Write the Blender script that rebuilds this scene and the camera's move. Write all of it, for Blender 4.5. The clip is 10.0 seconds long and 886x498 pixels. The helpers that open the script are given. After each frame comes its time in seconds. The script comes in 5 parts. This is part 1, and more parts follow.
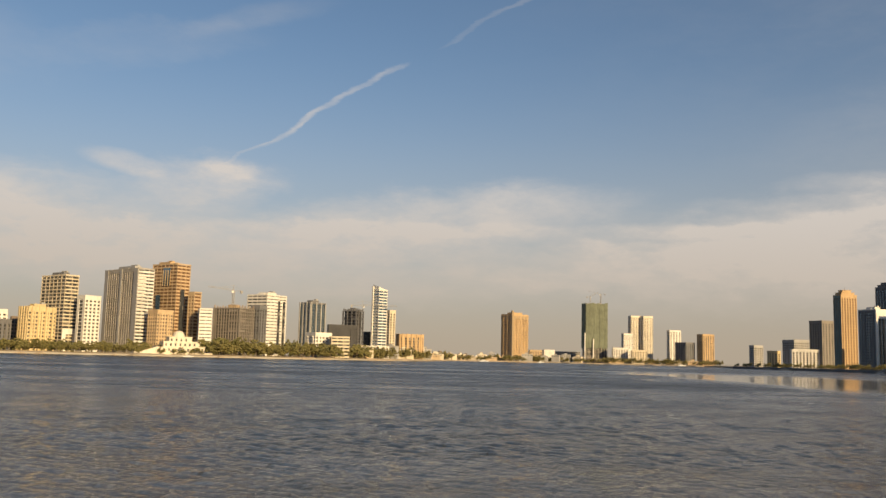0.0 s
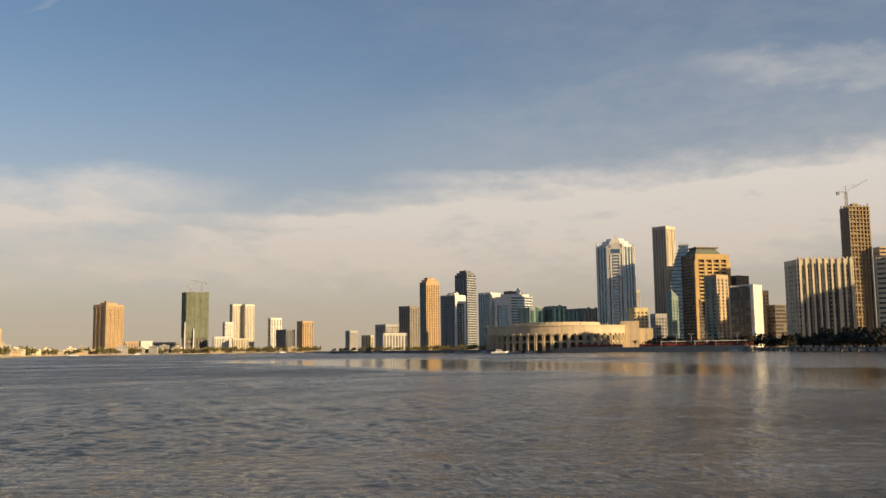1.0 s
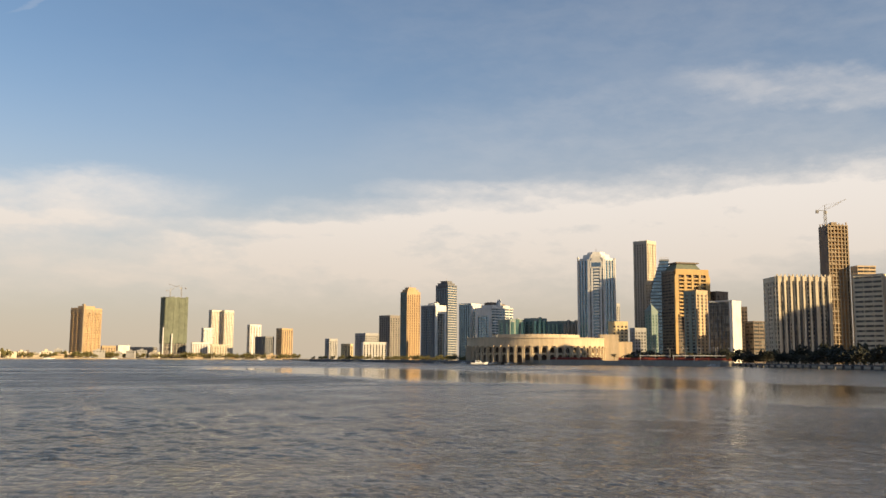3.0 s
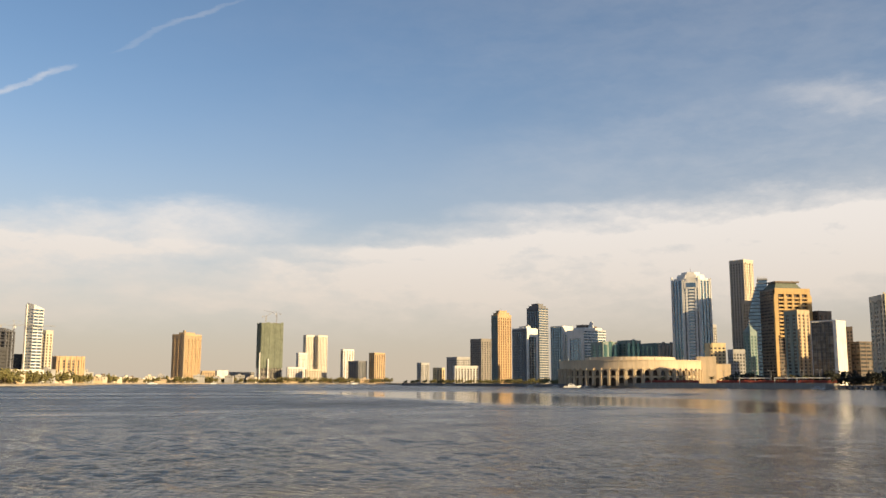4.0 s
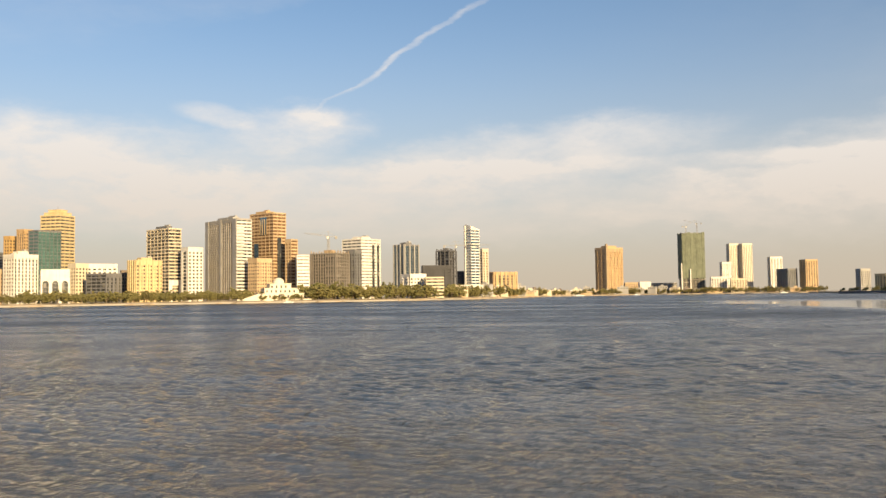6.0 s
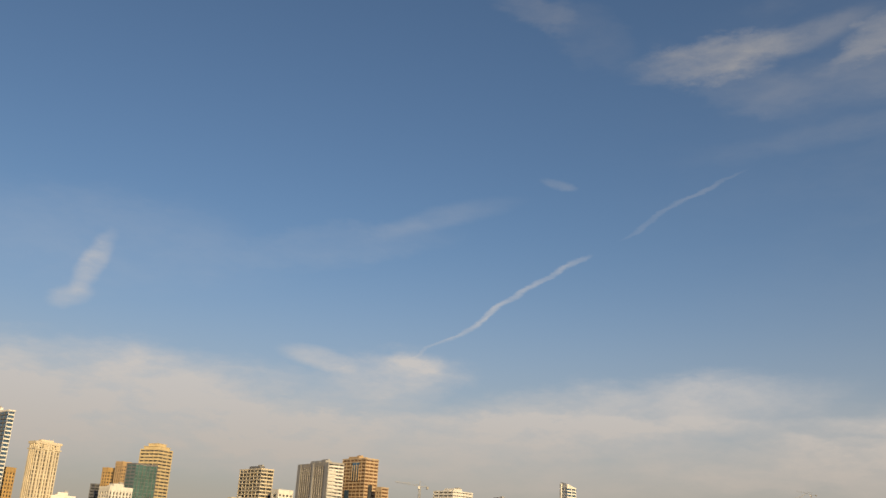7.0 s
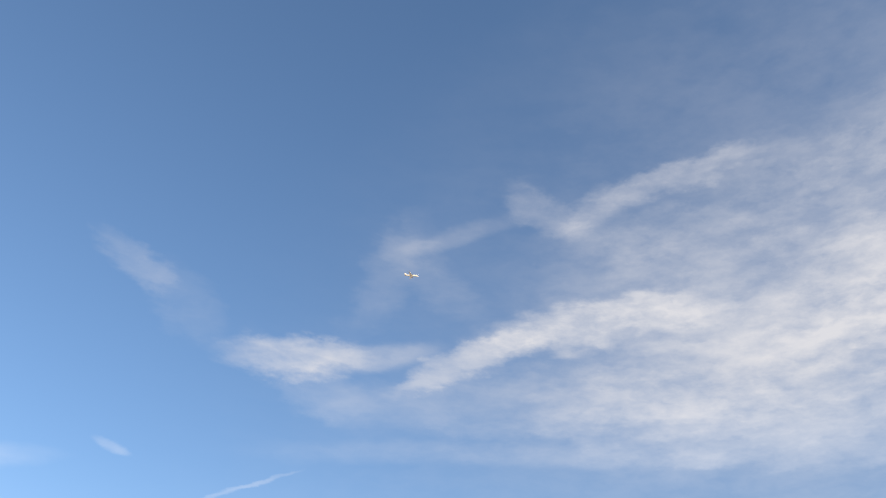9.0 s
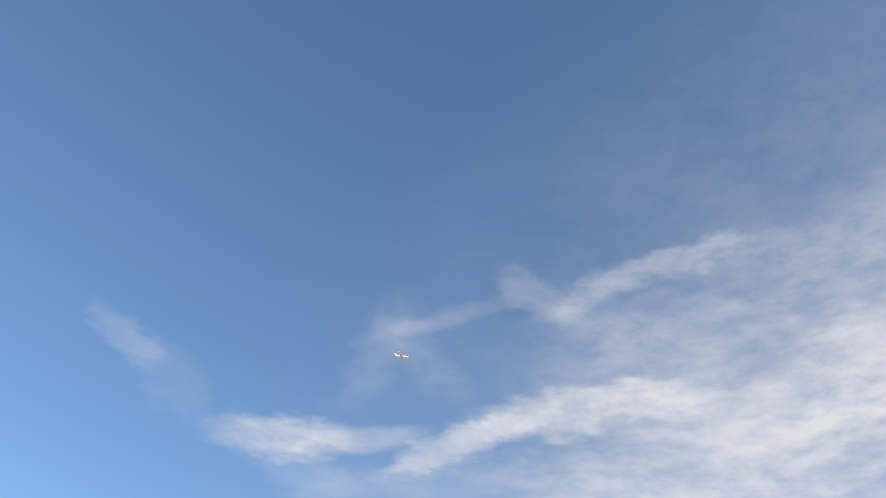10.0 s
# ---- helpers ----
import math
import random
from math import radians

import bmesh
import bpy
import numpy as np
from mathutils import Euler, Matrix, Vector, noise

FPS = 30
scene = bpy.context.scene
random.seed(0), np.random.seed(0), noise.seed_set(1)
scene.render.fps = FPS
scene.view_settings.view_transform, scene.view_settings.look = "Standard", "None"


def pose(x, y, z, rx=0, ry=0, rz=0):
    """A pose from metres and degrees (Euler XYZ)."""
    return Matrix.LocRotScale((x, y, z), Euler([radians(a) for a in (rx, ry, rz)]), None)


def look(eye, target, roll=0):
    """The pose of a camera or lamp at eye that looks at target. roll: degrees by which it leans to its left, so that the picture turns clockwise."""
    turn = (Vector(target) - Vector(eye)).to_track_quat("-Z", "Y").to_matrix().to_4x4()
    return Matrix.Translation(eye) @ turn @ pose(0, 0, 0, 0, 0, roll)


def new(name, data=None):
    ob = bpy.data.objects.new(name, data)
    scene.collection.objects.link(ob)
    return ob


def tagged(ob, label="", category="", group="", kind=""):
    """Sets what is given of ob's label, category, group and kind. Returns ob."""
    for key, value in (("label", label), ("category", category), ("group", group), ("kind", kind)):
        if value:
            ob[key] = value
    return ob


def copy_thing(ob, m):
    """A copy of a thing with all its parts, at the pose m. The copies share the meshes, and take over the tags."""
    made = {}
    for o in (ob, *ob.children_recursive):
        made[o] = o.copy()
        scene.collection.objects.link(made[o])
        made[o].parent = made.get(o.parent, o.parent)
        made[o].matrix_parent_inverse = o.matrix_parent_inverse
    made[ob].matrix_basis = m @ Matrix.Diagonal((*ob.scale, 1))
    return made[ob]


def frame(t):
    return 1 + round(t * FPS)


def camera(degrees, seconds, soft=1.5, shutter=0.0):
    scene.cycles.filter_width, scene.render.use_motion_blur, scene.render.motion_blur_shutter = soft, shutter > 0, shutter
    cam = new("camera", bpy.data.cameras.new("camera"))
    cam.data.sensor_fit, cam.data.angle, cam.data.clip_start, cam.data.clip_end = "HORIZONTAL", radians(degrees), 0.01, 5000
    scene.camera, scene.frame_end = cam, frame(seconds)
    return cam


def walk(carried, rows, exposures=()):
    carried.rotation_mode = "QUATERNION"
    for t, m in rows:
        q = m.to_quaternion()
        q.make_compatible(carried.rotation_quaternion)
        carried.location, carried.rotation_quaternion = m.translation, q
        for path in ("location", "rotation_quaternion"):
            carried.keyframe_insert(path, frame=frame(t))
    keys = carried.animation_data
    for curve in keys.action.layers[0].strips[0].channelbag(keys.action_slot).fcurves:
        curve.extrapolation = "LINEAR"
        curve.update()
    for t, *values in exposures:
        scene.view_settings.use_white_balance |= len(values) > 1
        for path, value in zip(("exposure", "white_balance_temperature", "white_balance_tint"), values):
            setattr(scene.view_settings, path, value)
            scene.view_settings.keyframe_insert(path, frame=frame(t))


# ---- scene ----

# ---- camera and its walk ----
cam = camera(51.7, 10.0, soft=1.5)
EYE = (0.0, 0.0, 4.0)
ROWS = [
    (0.0, -0.64, 6.82, -1.38), (0.5, -16.29, 7.08, -0.71), (1.0, -25.09, 6.24, 0.70), (1.5, -28.94, 6.17, 0.90),
    (2.0, -30.10, 6.49, 0.27), (3.5, -23.30, 7.30, -0.47), (4.0, -20.66, 8.30, -0.11), (4.5, -17.64, 9.52, 0.28),
    (5.0, -11.43, 5.49, 1.19), (5.5, -2.96, 2.57, 1.48), (5.7, 0.55, 2.01, 1.36), (6.8, 11.53, 14.01, -1.84),
    (7.0, 10.77, 18.43, -2.83), (7.5, 4.78, 25.12, -3.95), (8.0, -3.73, 28.27, -5.05), (8.5, -12.97, 32.72, -3.93),
    (9.0, -18.56, 37.51, -3.21), (9.5, -19.08, 40.91, -3.43), (10.0, -19.82, 42.67, -3.92),
]
EXPOSURES = [(0.0, 0.38, 6900, 11), (0.5, 0.45, 6950, 11), (1.0, 0.5, 7000, 11), (1.5, 0.72, 7050, 11), (2.0, 0.85, 7050, 11), (3.5, 0.8, 6800, 11), (4.5, 0.85, 6700, 10), (5.5, 0.85, 6750, 10), (6.8, 0.46, 6700, 10), (7.0, 0.24, 6550, 10), (7.5, 0.2, 6450, 10), (8.0, 0.85, 6400, 10), (8.5, 1.12, 6400, 10), (9.0, 1.4, 6400, 10), (10.0, 1.42, 6350, 10)]
walk(cam, [(t, pose(*EYE, 90 + pitch, roll, yaw)) for t, yaw, pitch, roll in ROWS], EXPOSURES)

# ---- sun and sky ----
SUN_AZ, SUN_EL = 145.0, 17.0


def heading(az, el=0.0):
    a, e = radians(az), radians(el)
    return Vector((math.sin(a) * math.cos(e), math.cos(a) * math.cos(e), math.sin(e)))


sun = new("sun", bpy.data.lights.new("sun", "SUN"))
sun.data.energy, sun.data.angle, sun.data.color = 5.0, radians(0.6), (1.0, 0.75, 0.41)
sun.matrix_world = look(heading(SUN_AZ, SUN_EL) * 100, (0, 0, 0))

world = bpy.data.worlds.new("sky")
scene.world = world
world.use_nodes = True


class Nodes:
    """Short hand for building a node tree."""

    def __init__(self, tree):
        self.tree = tree
        tree.nodes.clear()

    def add(self, kind, **inputs):
        n = self.tree.nodes.new(kind)
        for key, value in inputs.items():
            self.put(n.inputs[int(key[1:])] if key[0] == "_" and key[1:].isdigit() else n.inputs[key.replace("_", " ")], value)
        return n

    def put(self, socket, value):
        if isinstance(value, bpy.types.NodeSocket):
            self.tree.links.new(value, socket)
        else:
            socket.default_value = value

    def math(self, op, a, b=0.0, c=0.0, clamp=False):
        n = self.add("ShaderNodeMath", _0=a, _1=b, _2=c)
        n.operation, n.use_clamp = op, clamp
        return n.outputs[0]

    def vec(self, op, a, b=(0, 0, 0)):
        n = self.add("ShaderNodeVectorMath", _0=a, _1=b)
        n.operation = op
        return n.outputs["Value" if op in ("DOT_PRODUCT", "LENGTH") else "Vector"]

    def ramp(self, x, lo, hi, a=0.0, b=1.0):
        n = self.add("ShaderNodeMapRange", _0=x, _1=lo, _2=hi, _3=a, _4=b)
        n.interpolation_type = "SMOOTHSTEP"
        return n.outputs[0]

    def mix(self, f, a, b):
        n = self.tree.nodes.new("ShaderNodeMix")
        n.data_type = "RGBA"
        self.put(n.inputs[0], f), self.put(n.inputs[6], a), self.put(n.inputs[7], b)
        return n.outputs[2]

    def noise(self, vector, scale, detail=4.0, rough=0.55):
        n = self.add("ShaderNodeTexNoise", Scale=scale, Detail=detail, Roughness=rough)
        self.put(n.inputs["Vector"], vector)
        return n


def rgb(r, g, b):
    return (r, g, b, 1.0)


W = Nodes(world.node_tree)
sky = W.add("ShaderNodeTexSky")
sky.sky_type, sky.sun_disc = "NISHITA", False
sky.sun_elevation, sky.sun_rotation = radians(SUN_EL), radians(SUN_AZ)
sky.air_density, sky.dust_density, sky.ozone_density = 1.0, 0.4, 3.0
ray = W.add("ShaderNodeTexCoord").outputs["Generated"]
stretched = W.vec("MULTIPLY", ray, (1.0, 1.0, 2.6))
drift = W.noise(stretched, 8.0, 8.0, 0.62)
ragged = W.vec("ADD", ray, W.vec("MULTIPLY", W.vec("SUBTRACT", drift.outputs["Color"], (0.5, 0.5, 0.5)), (0.075, 0.075, 0.05)))
shred = W.noise(stretched, 34.0, 5.0, 0.6).outputs["Color"]
ragged = W.vec("ADD", ragged, W.vec("MULTIPLY", W.vec("SUBTRACT", shred, (0.5, 0.5, 0.5)), (0.032, 0.032, 0.022)))
gentle = W.vec("ADD", ray, W.vec("MULTIPLY", W.vec("SUBTRACT", drift.outputs["Color"], (0.5, 0.5, 0.5)), (0.026, 0.026, 0.026)))
fine = W.noise(stretched, 26.0, 6.0, 0.62).outputs[0]
broad = W.noise(stretched, 5.0, 4.0, 0.55).outputs[0]


def cloud(az, el, tilt, a, b, strength):
    """A soft ragged patch of cloud: its middle, the slope of its long axis, half length and half width in degrees."""
    mid = heading(az, el)
    right = heading(az + 90)
    up = right.cross(mid)
    c, s = math.cos(radians(tilt)), math.sin(radians(tilt))
    edge = gentle if b < 0.9 else ragged
    u = W.vec("DOT_PRODUCT", edge, tuple((right * c + up * s) / math.sin(radians(a))))
    v = W.vec("DOT_PRODUCT", edge, tuple((up * c - right * s) / math.sin(radians(b))))
    q = W.math("MULTIPLY_ADD", u, u, W.math("MULTIPLY", v, v))
    q = W.math("ADD", q, W.ramp(W.vec("DOT_PRODUCT", ray, tuple(mid)), 0.5, 0.3, 0.0, 9.0))
    return W.math("MULTIPLY", W.math("POWER", W.ramp(q, 1.7, 0.0), 1.4), strength)


CLOUDS = []
for row in (
    # contrail and its fading upper end
    (-11.7, 12.5, 30, 1.9, 0.10, 0.30), (-9.9, 13.5, 33, 2, 0.16, 0.30), (-8.5, 14.5, 35, 1.5, 0.20, 0.36), (-6.8, 15.6, 31, 1.8, 0.18, 0.27),
    (-4.9, 16.8, 33, 1.9, 0.18, 0.22), (-3.2, 17.7, 27, 1.2, 0.15, 0.23), (2.1, 20.5, 29, 2.3, 0.14, 0.10), (5.4, 22.2, 25, 2.4, 0.14, 0.14),
    # puffs at its foot
    (-14.2, 10.0, 6, 4.3, 1.76, 0.75), (-13.2, 11.1, 5, 2.0, 0.78, 0.7), (-19.0, 11.0, -12, 2.4, 0.68, 0.6),
    (-33.3, 15.5, 68, 2.0, 0.68, 0.5), (-34.3, 13.3, 20, 1.2, 0.59, 0.4), (-4.2, 22.6, -14, 1.2, 0.27, 0.17), (-11.7, 20.3, 16, 4.9, 0.68, 0.12), (-18.5, 18.2, 8, 6.8, 1.17, 0.08), (-32.1, 16.8, 0, 8.8, 2.93, 0.1),
):
    CLOUDS.append(row)
for row in (
    # banks low over the horizon
    (2.5, 8.0, 1, 6.0, 0.45, 0.3), (12.5, 8.0, 2, 9.0, 0.55, 0.4), (27.0, 8.5, 2, 11.0, 0.6, 0.4), (43.0, 9.4, 3, 12.0, 0.7, 0.4), (22.0, 9.6, -2, 6.0, 0.4, 0.14),
    (-22.0, 7.6, -3, 9.0, 0.6, 0.3), (-8.0, 7.9, 2, 8.0, 0.5, 0.28), (10.8, 7.0, -14, 1.6, 0.5, 0.35), (15.6, 6.7, -5, 1.4, 0.5, 0.28),
    (-34.1, 7.1, 1, 18.5, 3.71, 1.1), (1.3, 8.8, 5, 10.7, 2.05, 0.65), (33.9, 7.3, 3, 26.4, 3.81, 0.95), (-9.0, 5.8, 0, 17.6, 2.73, 0.7), (16.3, 6.2, 3, 13.7, 1.95, 0.4),
    (27.1, 10.7, 0, 5.9, 0.59, 0.2), (11.0, 6.7, -8, 2.5, 0.88, 0.35), (15.7, 6.6, 0, 2.0, 0.78, 0.3), (49.6, 15.7, -9, 7.8, 1.37, 0.26), (61.1, 8.8, 0, 13.7, 3.90, 0.8), (39.8, 13.1, 0, 17.6, 3.90, 0.12), (61.1, 33.2, 0, 43.9, 23.42, 0.16),
):
    CLOUDS.append(row)
for row in (
    # the sheet high above the lagoon
    (6.4, 29.9, 8, 4.5, 1.17, 0.5), (11.6, 30.3, 13, 4.5, 0.78, 0.3), (19.0, 30.7, 22, 5.9, 0.98, 0.42), (28.2, 33.0, 8, 7.8, 1.46, 0.45), (43.6, 34.0, 6, 17.6, 8.30, 0.34), (43.7, 28.6, 0, 16.6, 5.37, 0.26), (57.3, 35.1, 0, 13.7, 8.78, 0.28),
    (24.8, 40.0, -30, 2.9, 1.17, 0.2), (28.2, 39.6, 30, 2.9, 0.88, 0.16), (33.9, 41.2, 12, 5.9, 1.07, 0.3), (30.1, 37.9, -20, 4.9, 1.95, 0.12), (-6.2, 33.4, -26, 2.7, 1.17, 0.2), (-2.2, 31.7, -34, 3.9, 1.46, 0.09), (11.8, 35.5, 60, 4.4, 1.76, 0.1), (15.2, 35.9, -40, 3.9, 1.56, 0.1), (17.6, 38.5, 20, 4.9, 0.59, 0.12),
    (7.9, 28.1, -30, 4.9, 1.56, 0.12), (24.3, 28.1, 0, 13.7, 2.15, 0.18), (22.4, 25.0, 0, 15.6, 0.78, 0.1),
):
    CLOUDS.append(row)
cover = 0.0
for row in CLOUDS:
    cover = W.math("ADD", cloud(*row), cover)
streaks = W.noise(W.vec("MULTIPLY", ragged, (7.0, 7.0, 26.0)), 2.4, 6.0, 0.6).outputs[0]
texture = W.ramp(W.math("ADD", W.math("MULTIPLY_ADD", fine, 0.5, broad), W.math("MULTIPLY", streaks, 0.5)), 0.62, 1.38, 0.4, 1.5)
cover = W.math("MULTIPLY", cover, texture, clamp=True)
low = W.add("ShaderNodeSeparateXYZ", _0=ray).outputs[2]
haze = W.math("MULTIPLY", W.math("POWER", W.ramp(low, 0.46, 0.0), 2.4), 0.93)
cream = W.mix(W.ramp(low, 0.04, 0.2), rgb(5.6, 4.95, 4.3), rgb(6.7, 6.35, 6.05))
cream = W.mix(W.ramp(low, 0.3, 0.5), cream, rgb(4.0, 3.9, 3.95))
dusk = W.mix(W.ramp(low, 0.0, 0.11), rgb(4.4, 3.75, 3.0), rgb(4.5, 4.0, 3.6))
air = W.mix(haze, sky.outputs[0], dusk)
W.add("ShaderNodeOutputWorld", Surface=W.add("ShaderNodeBackground", Color=W.mix(W.math("MULTIPLY", cover, 0.92), air, cream), Strength=0.075).outputs[0])

# ---- materials ----


class M:
    """The scene's materials by name."""


def material(name):
    m = bpy.data.materials.new(name)
    m.use_nodes = True
    return m, Nodes(m.node_tree)


def finish(n, **inputs):
    b = n.add("ShaderNodeBsdfPrincipled", **inputs)
    n.add("ShaderNodeOutputMaterial", Surface=b.outputs[0])
    return b


def paint(name, colour, rough=0.75, wear=0.25):
    """A painted or stone wall with rain streaks, blotches and fine grain."""
    m, n = material(name)
    at = n.add("ShaderNodeTexCoord").outputs["Object"]
    streak = n.noise(n.vec("MULTIPLY", at, (0.5, 0.5, 0.05)), 1.0, 4.0).outputs[0]
    blotch = n.noise(at, 0.09, 3.0).outputs[0]
    grain = n.noise(at, 3.0, 5.0).outputs[0]
    luck = n.add("ShaderNodeObjectInfo").outputs["Random"]
    dull = tuple(c * (1 - wear) for c in colour)
    f = n.math("ADD", n.ramp(streak, 0.42, 0.72), n.ramp(blotch, 0.4, 0.75), clamp=True)
    f = n.math("MULTIPLY_ADD", luck, 0.3, n.math("MULTIPLY", f, 0.7), clamp=True)
    tone = n.mix(f, rgb(*colour), rgb(*dull))
    bump = n.add("ShaderNodeBump", Strength=0.25, Distance=0.05, Height=grain)
    finish(n, Base_Color=tone, Roughness=rough, Normal=bump.outputs[0])
    return m


def panes(name, colour, metal, rough, lit=(0.25, 0.23, 0.2), share=0.25):
    """Window glass whose panes differ, some with pale blinds drawn."""
    m, n = material(name)
    at = n.add("ShaderNodeTexCoord").outputs["Object"]
    cell = n.add("ShaderNodeVectorMath", _0=at, _1=(2.3, 2.3, 3.4))
    cell.operation = "SNAP"
    pick = n.add("ShaderNodeTexWhiteNoise", Vector=cell.outputs[0])
    v = pick.outputs["Value"]
    tone = n.mix(n.math("MULTIPLY", v, 0.5), rgb(*colour), rgb(*(c * 0.4 for c in colour)))
    tone = n.mix(n.math("MULTIPLY", n.math("GREATER_THAN", v, 1 - share), 0.6), tone, rgb(*lit))
    wave = n.noise(at, 0.35, 2.0)
    bump = n.add("ShaderNodeBump", Strength=0.12, Distance=0.12, Height=wave.outputs[0])
    finish(n, Base_Color=tone, Metallic=metal, Roughness=n.math("MULTIPLY_ADD", v, 0.12, rough), Normal=bump.outputs[0])
    return m


# brown and some greys are set darker to carry shade on the facades
for key, colour in dict(
    white=(0.74, 0.71, 0.66), cream=(0.66, 0.57, 0.43), yellow=(0.62, 0.49, 0.28), ochre=(0.52, 0.34, 0.14), tan=(0.54, 0.40, 0.25),
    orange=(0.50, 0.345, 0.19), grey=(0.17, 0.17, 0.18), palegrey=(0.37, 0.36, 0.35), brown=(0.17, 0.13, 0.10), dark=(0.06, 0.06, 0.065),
    brownconc=(0.36, 0.27, 0.17), darkconc=(0.13, 0.13, 0.14), greyteal=(0.21, 0.27, 0.25), greynet=(0.36, 0.33, 0.28), quay=(0.36, 0.33, 0.29),
    stone=(0.60, 0.48, 0.33), red=(0.30, 0.06, 0.04), boat=(0.8, 0.8, 0.8), steel=(0.30, 0.29, 0.28), yellowsteel=(0.5, 0.36, 0.1),
).items():
    setattr(M, key, paint(key + "_wall", colour))
M.net = paint("green_net", (0.17, 0.19, 0.14), 0.9, 0.35)
# lowered like the other greys, for facades in shade
M.warmgrey = paint("warm_grey_wall", (0.24, 0.215, 0.19))
M.stonegrey = paint("stone_grey_wall", (0.38, 0.35, 0.31))
M.ivory = paint("ivory_wall", (0.70, 0.63, 0.52))
M.rosegrey = paint("rose_grey_wall", (0.25, 0.205, 0.20))
M.amber = paint("amber_brick", (0.42, 0.24, 0.09))
M.rust = paint("rust_wall", (0.16, 0.085, 0.04))
M.glass = panes("dark_glass", (0.05, 0.052, 0.055), 0.0, 0.12)
M.blueglass = panes("blue_glass", (0.17, 0.27, 0.37), 0.75, 0.1, (0.2, 0.26, 0.3), 0.1)
M.tealglass = panes("teal_glass", (0.17, 0.33, 0.31), 0.6, 0.1, (0.12, 0.2, 0.18), 0.1)
M.greyglass = panes("grey_glass", (0.16, 0.17, 0.19), 0.55, 0.1, (0.2, 0.2, 0.2), 0.1)


def water_material():
    """Wind-ruffled water: short crested wavelets, gusts, and a calm streak off the right bank."""
    m, n = material("lagoon_water")
    at = n.add("ShaderNodeNewGeometry").outputs["Position"]
    gust = n.noise(n.vec("MULTIPLY", at, (0.007, 0.017, 0.0)), 1.0, 5.0, 0.6).outputs[0]
    group = n.noise(n.vec("MULTIPLY", at, (0.10, 0.16, 0.0)), 1.0, 3.0, 0.6).outputs[0]
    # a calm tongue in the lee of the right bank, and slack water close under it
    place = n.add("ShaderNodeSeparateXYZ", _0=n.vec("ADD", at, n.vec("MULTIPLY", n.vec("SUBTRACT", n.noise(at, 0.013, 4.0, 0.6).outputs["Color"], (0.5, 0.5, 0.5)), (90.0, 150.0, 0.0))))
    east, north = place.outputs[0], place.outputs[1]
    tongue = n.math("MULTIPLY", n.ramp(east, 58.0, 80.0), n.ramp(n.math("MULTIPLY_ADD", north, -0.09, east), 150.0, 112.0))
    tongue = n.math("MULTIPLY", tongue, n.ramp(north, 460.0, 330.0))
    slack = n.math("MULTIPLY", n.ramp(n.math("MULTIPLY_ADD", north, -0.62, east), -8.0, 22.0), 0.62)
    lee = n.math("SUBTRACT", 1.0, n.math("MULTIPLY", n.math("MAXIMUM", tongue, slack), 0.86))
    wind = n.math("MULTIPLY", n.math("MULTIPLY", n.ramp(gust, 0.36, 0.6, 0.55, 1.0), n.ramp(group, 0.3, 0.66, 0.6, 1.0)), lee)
    # wavelets run in short files along the wind, which blows up the lagoon
    across = n.vec("DOT_PRODUCT", at, (0.966, -0.259, 0.0))
    along = n.vec("DOT_PRODUCT", at, (0.259, 0.966, 0.0))
    files = n.add("ShaderNodeCombineXYZ", _0=n.math("MULTIPLY", across, 3.4), _1=n.math("MULTIPLY", along, 1.0)).outputs[0]
    waves = n.noise(files, 1.0, 4.0, 0.6).outputs[0]
    ripple = n.noise(n.vec("MULTIPLY", at, (2.0, 2.4, 1.0)), 2.4, 4.0, 0.62).outputs[0]
    crests = n.add("ShaderNodeCombineXYZ", _0=n.math("MULTIPLY", across, 1.1), _1=n.math("MULTIPLY", along, 0.3)).outputs[0]
    crests = n.noise(crests, 1.0, 3.0, 0.55).outputs[0]
    high = n.math("MULTIPLY_ADD", crests, 1.1, n.math("MULTIPLY_ADD", ripple, 0.35, waves))
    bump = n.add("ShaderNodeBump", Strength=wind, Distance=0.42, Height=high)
    # the open water farther out is the more broken by fine chop
    chop = n.ramp(n.vec("LENGTH", at), 26.0, 165.0, 0.07, 0.42)
    silt = n.noise(at, 0.02, 3.0).outputs[0]
    tone = n.mix(silt, rgb(0.030, 0.036, 0.042), rgb(0.046, 0.043, 0.038))
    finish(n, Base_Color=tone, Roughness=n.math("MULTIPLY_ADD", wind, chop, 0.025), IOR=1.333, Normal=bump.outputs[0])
    return m


def earth_material():
    m, n = material("sandy_ground")
    at = n.add("ShaderNodeNewGeometry").outputs["Position"]
    f = n.noise(at, 0.03, 6.0, 0.6).outputs[0]
    g = n.noise(at, 1.5, 4.0).outputs[0]
    tone = n.mix(n.ramp(f, 0.3, 0.7), rgb(0.42, 0.33, 0.23), rgb(0.24, 0.21, 0.16))
    bump = n.add("ShaderNodeBump", Strength=0.4, Distance=0.1, Height=g)
    finish(n, Base_Color=tone, Roughness=0.9, Normal=bump.outputs[0])
    return m


def leaf_material(name, a, b):
    m, n = material(name)
    luck = n.add("ShaderNodeObjectInfo").outputs["Random"]
    isle = n.add("ShaderNodeNewGeometry").outputs["Random Per Island"]
    f = n.math("MULTIPLY_ADD", isle, 0.6, n.math("MULTIPLY", luck, 0.4))
    finish(n, Base_Color=n.mix(f, rgb(*a), rgb(*b)), Roughness=0.7)
    return m


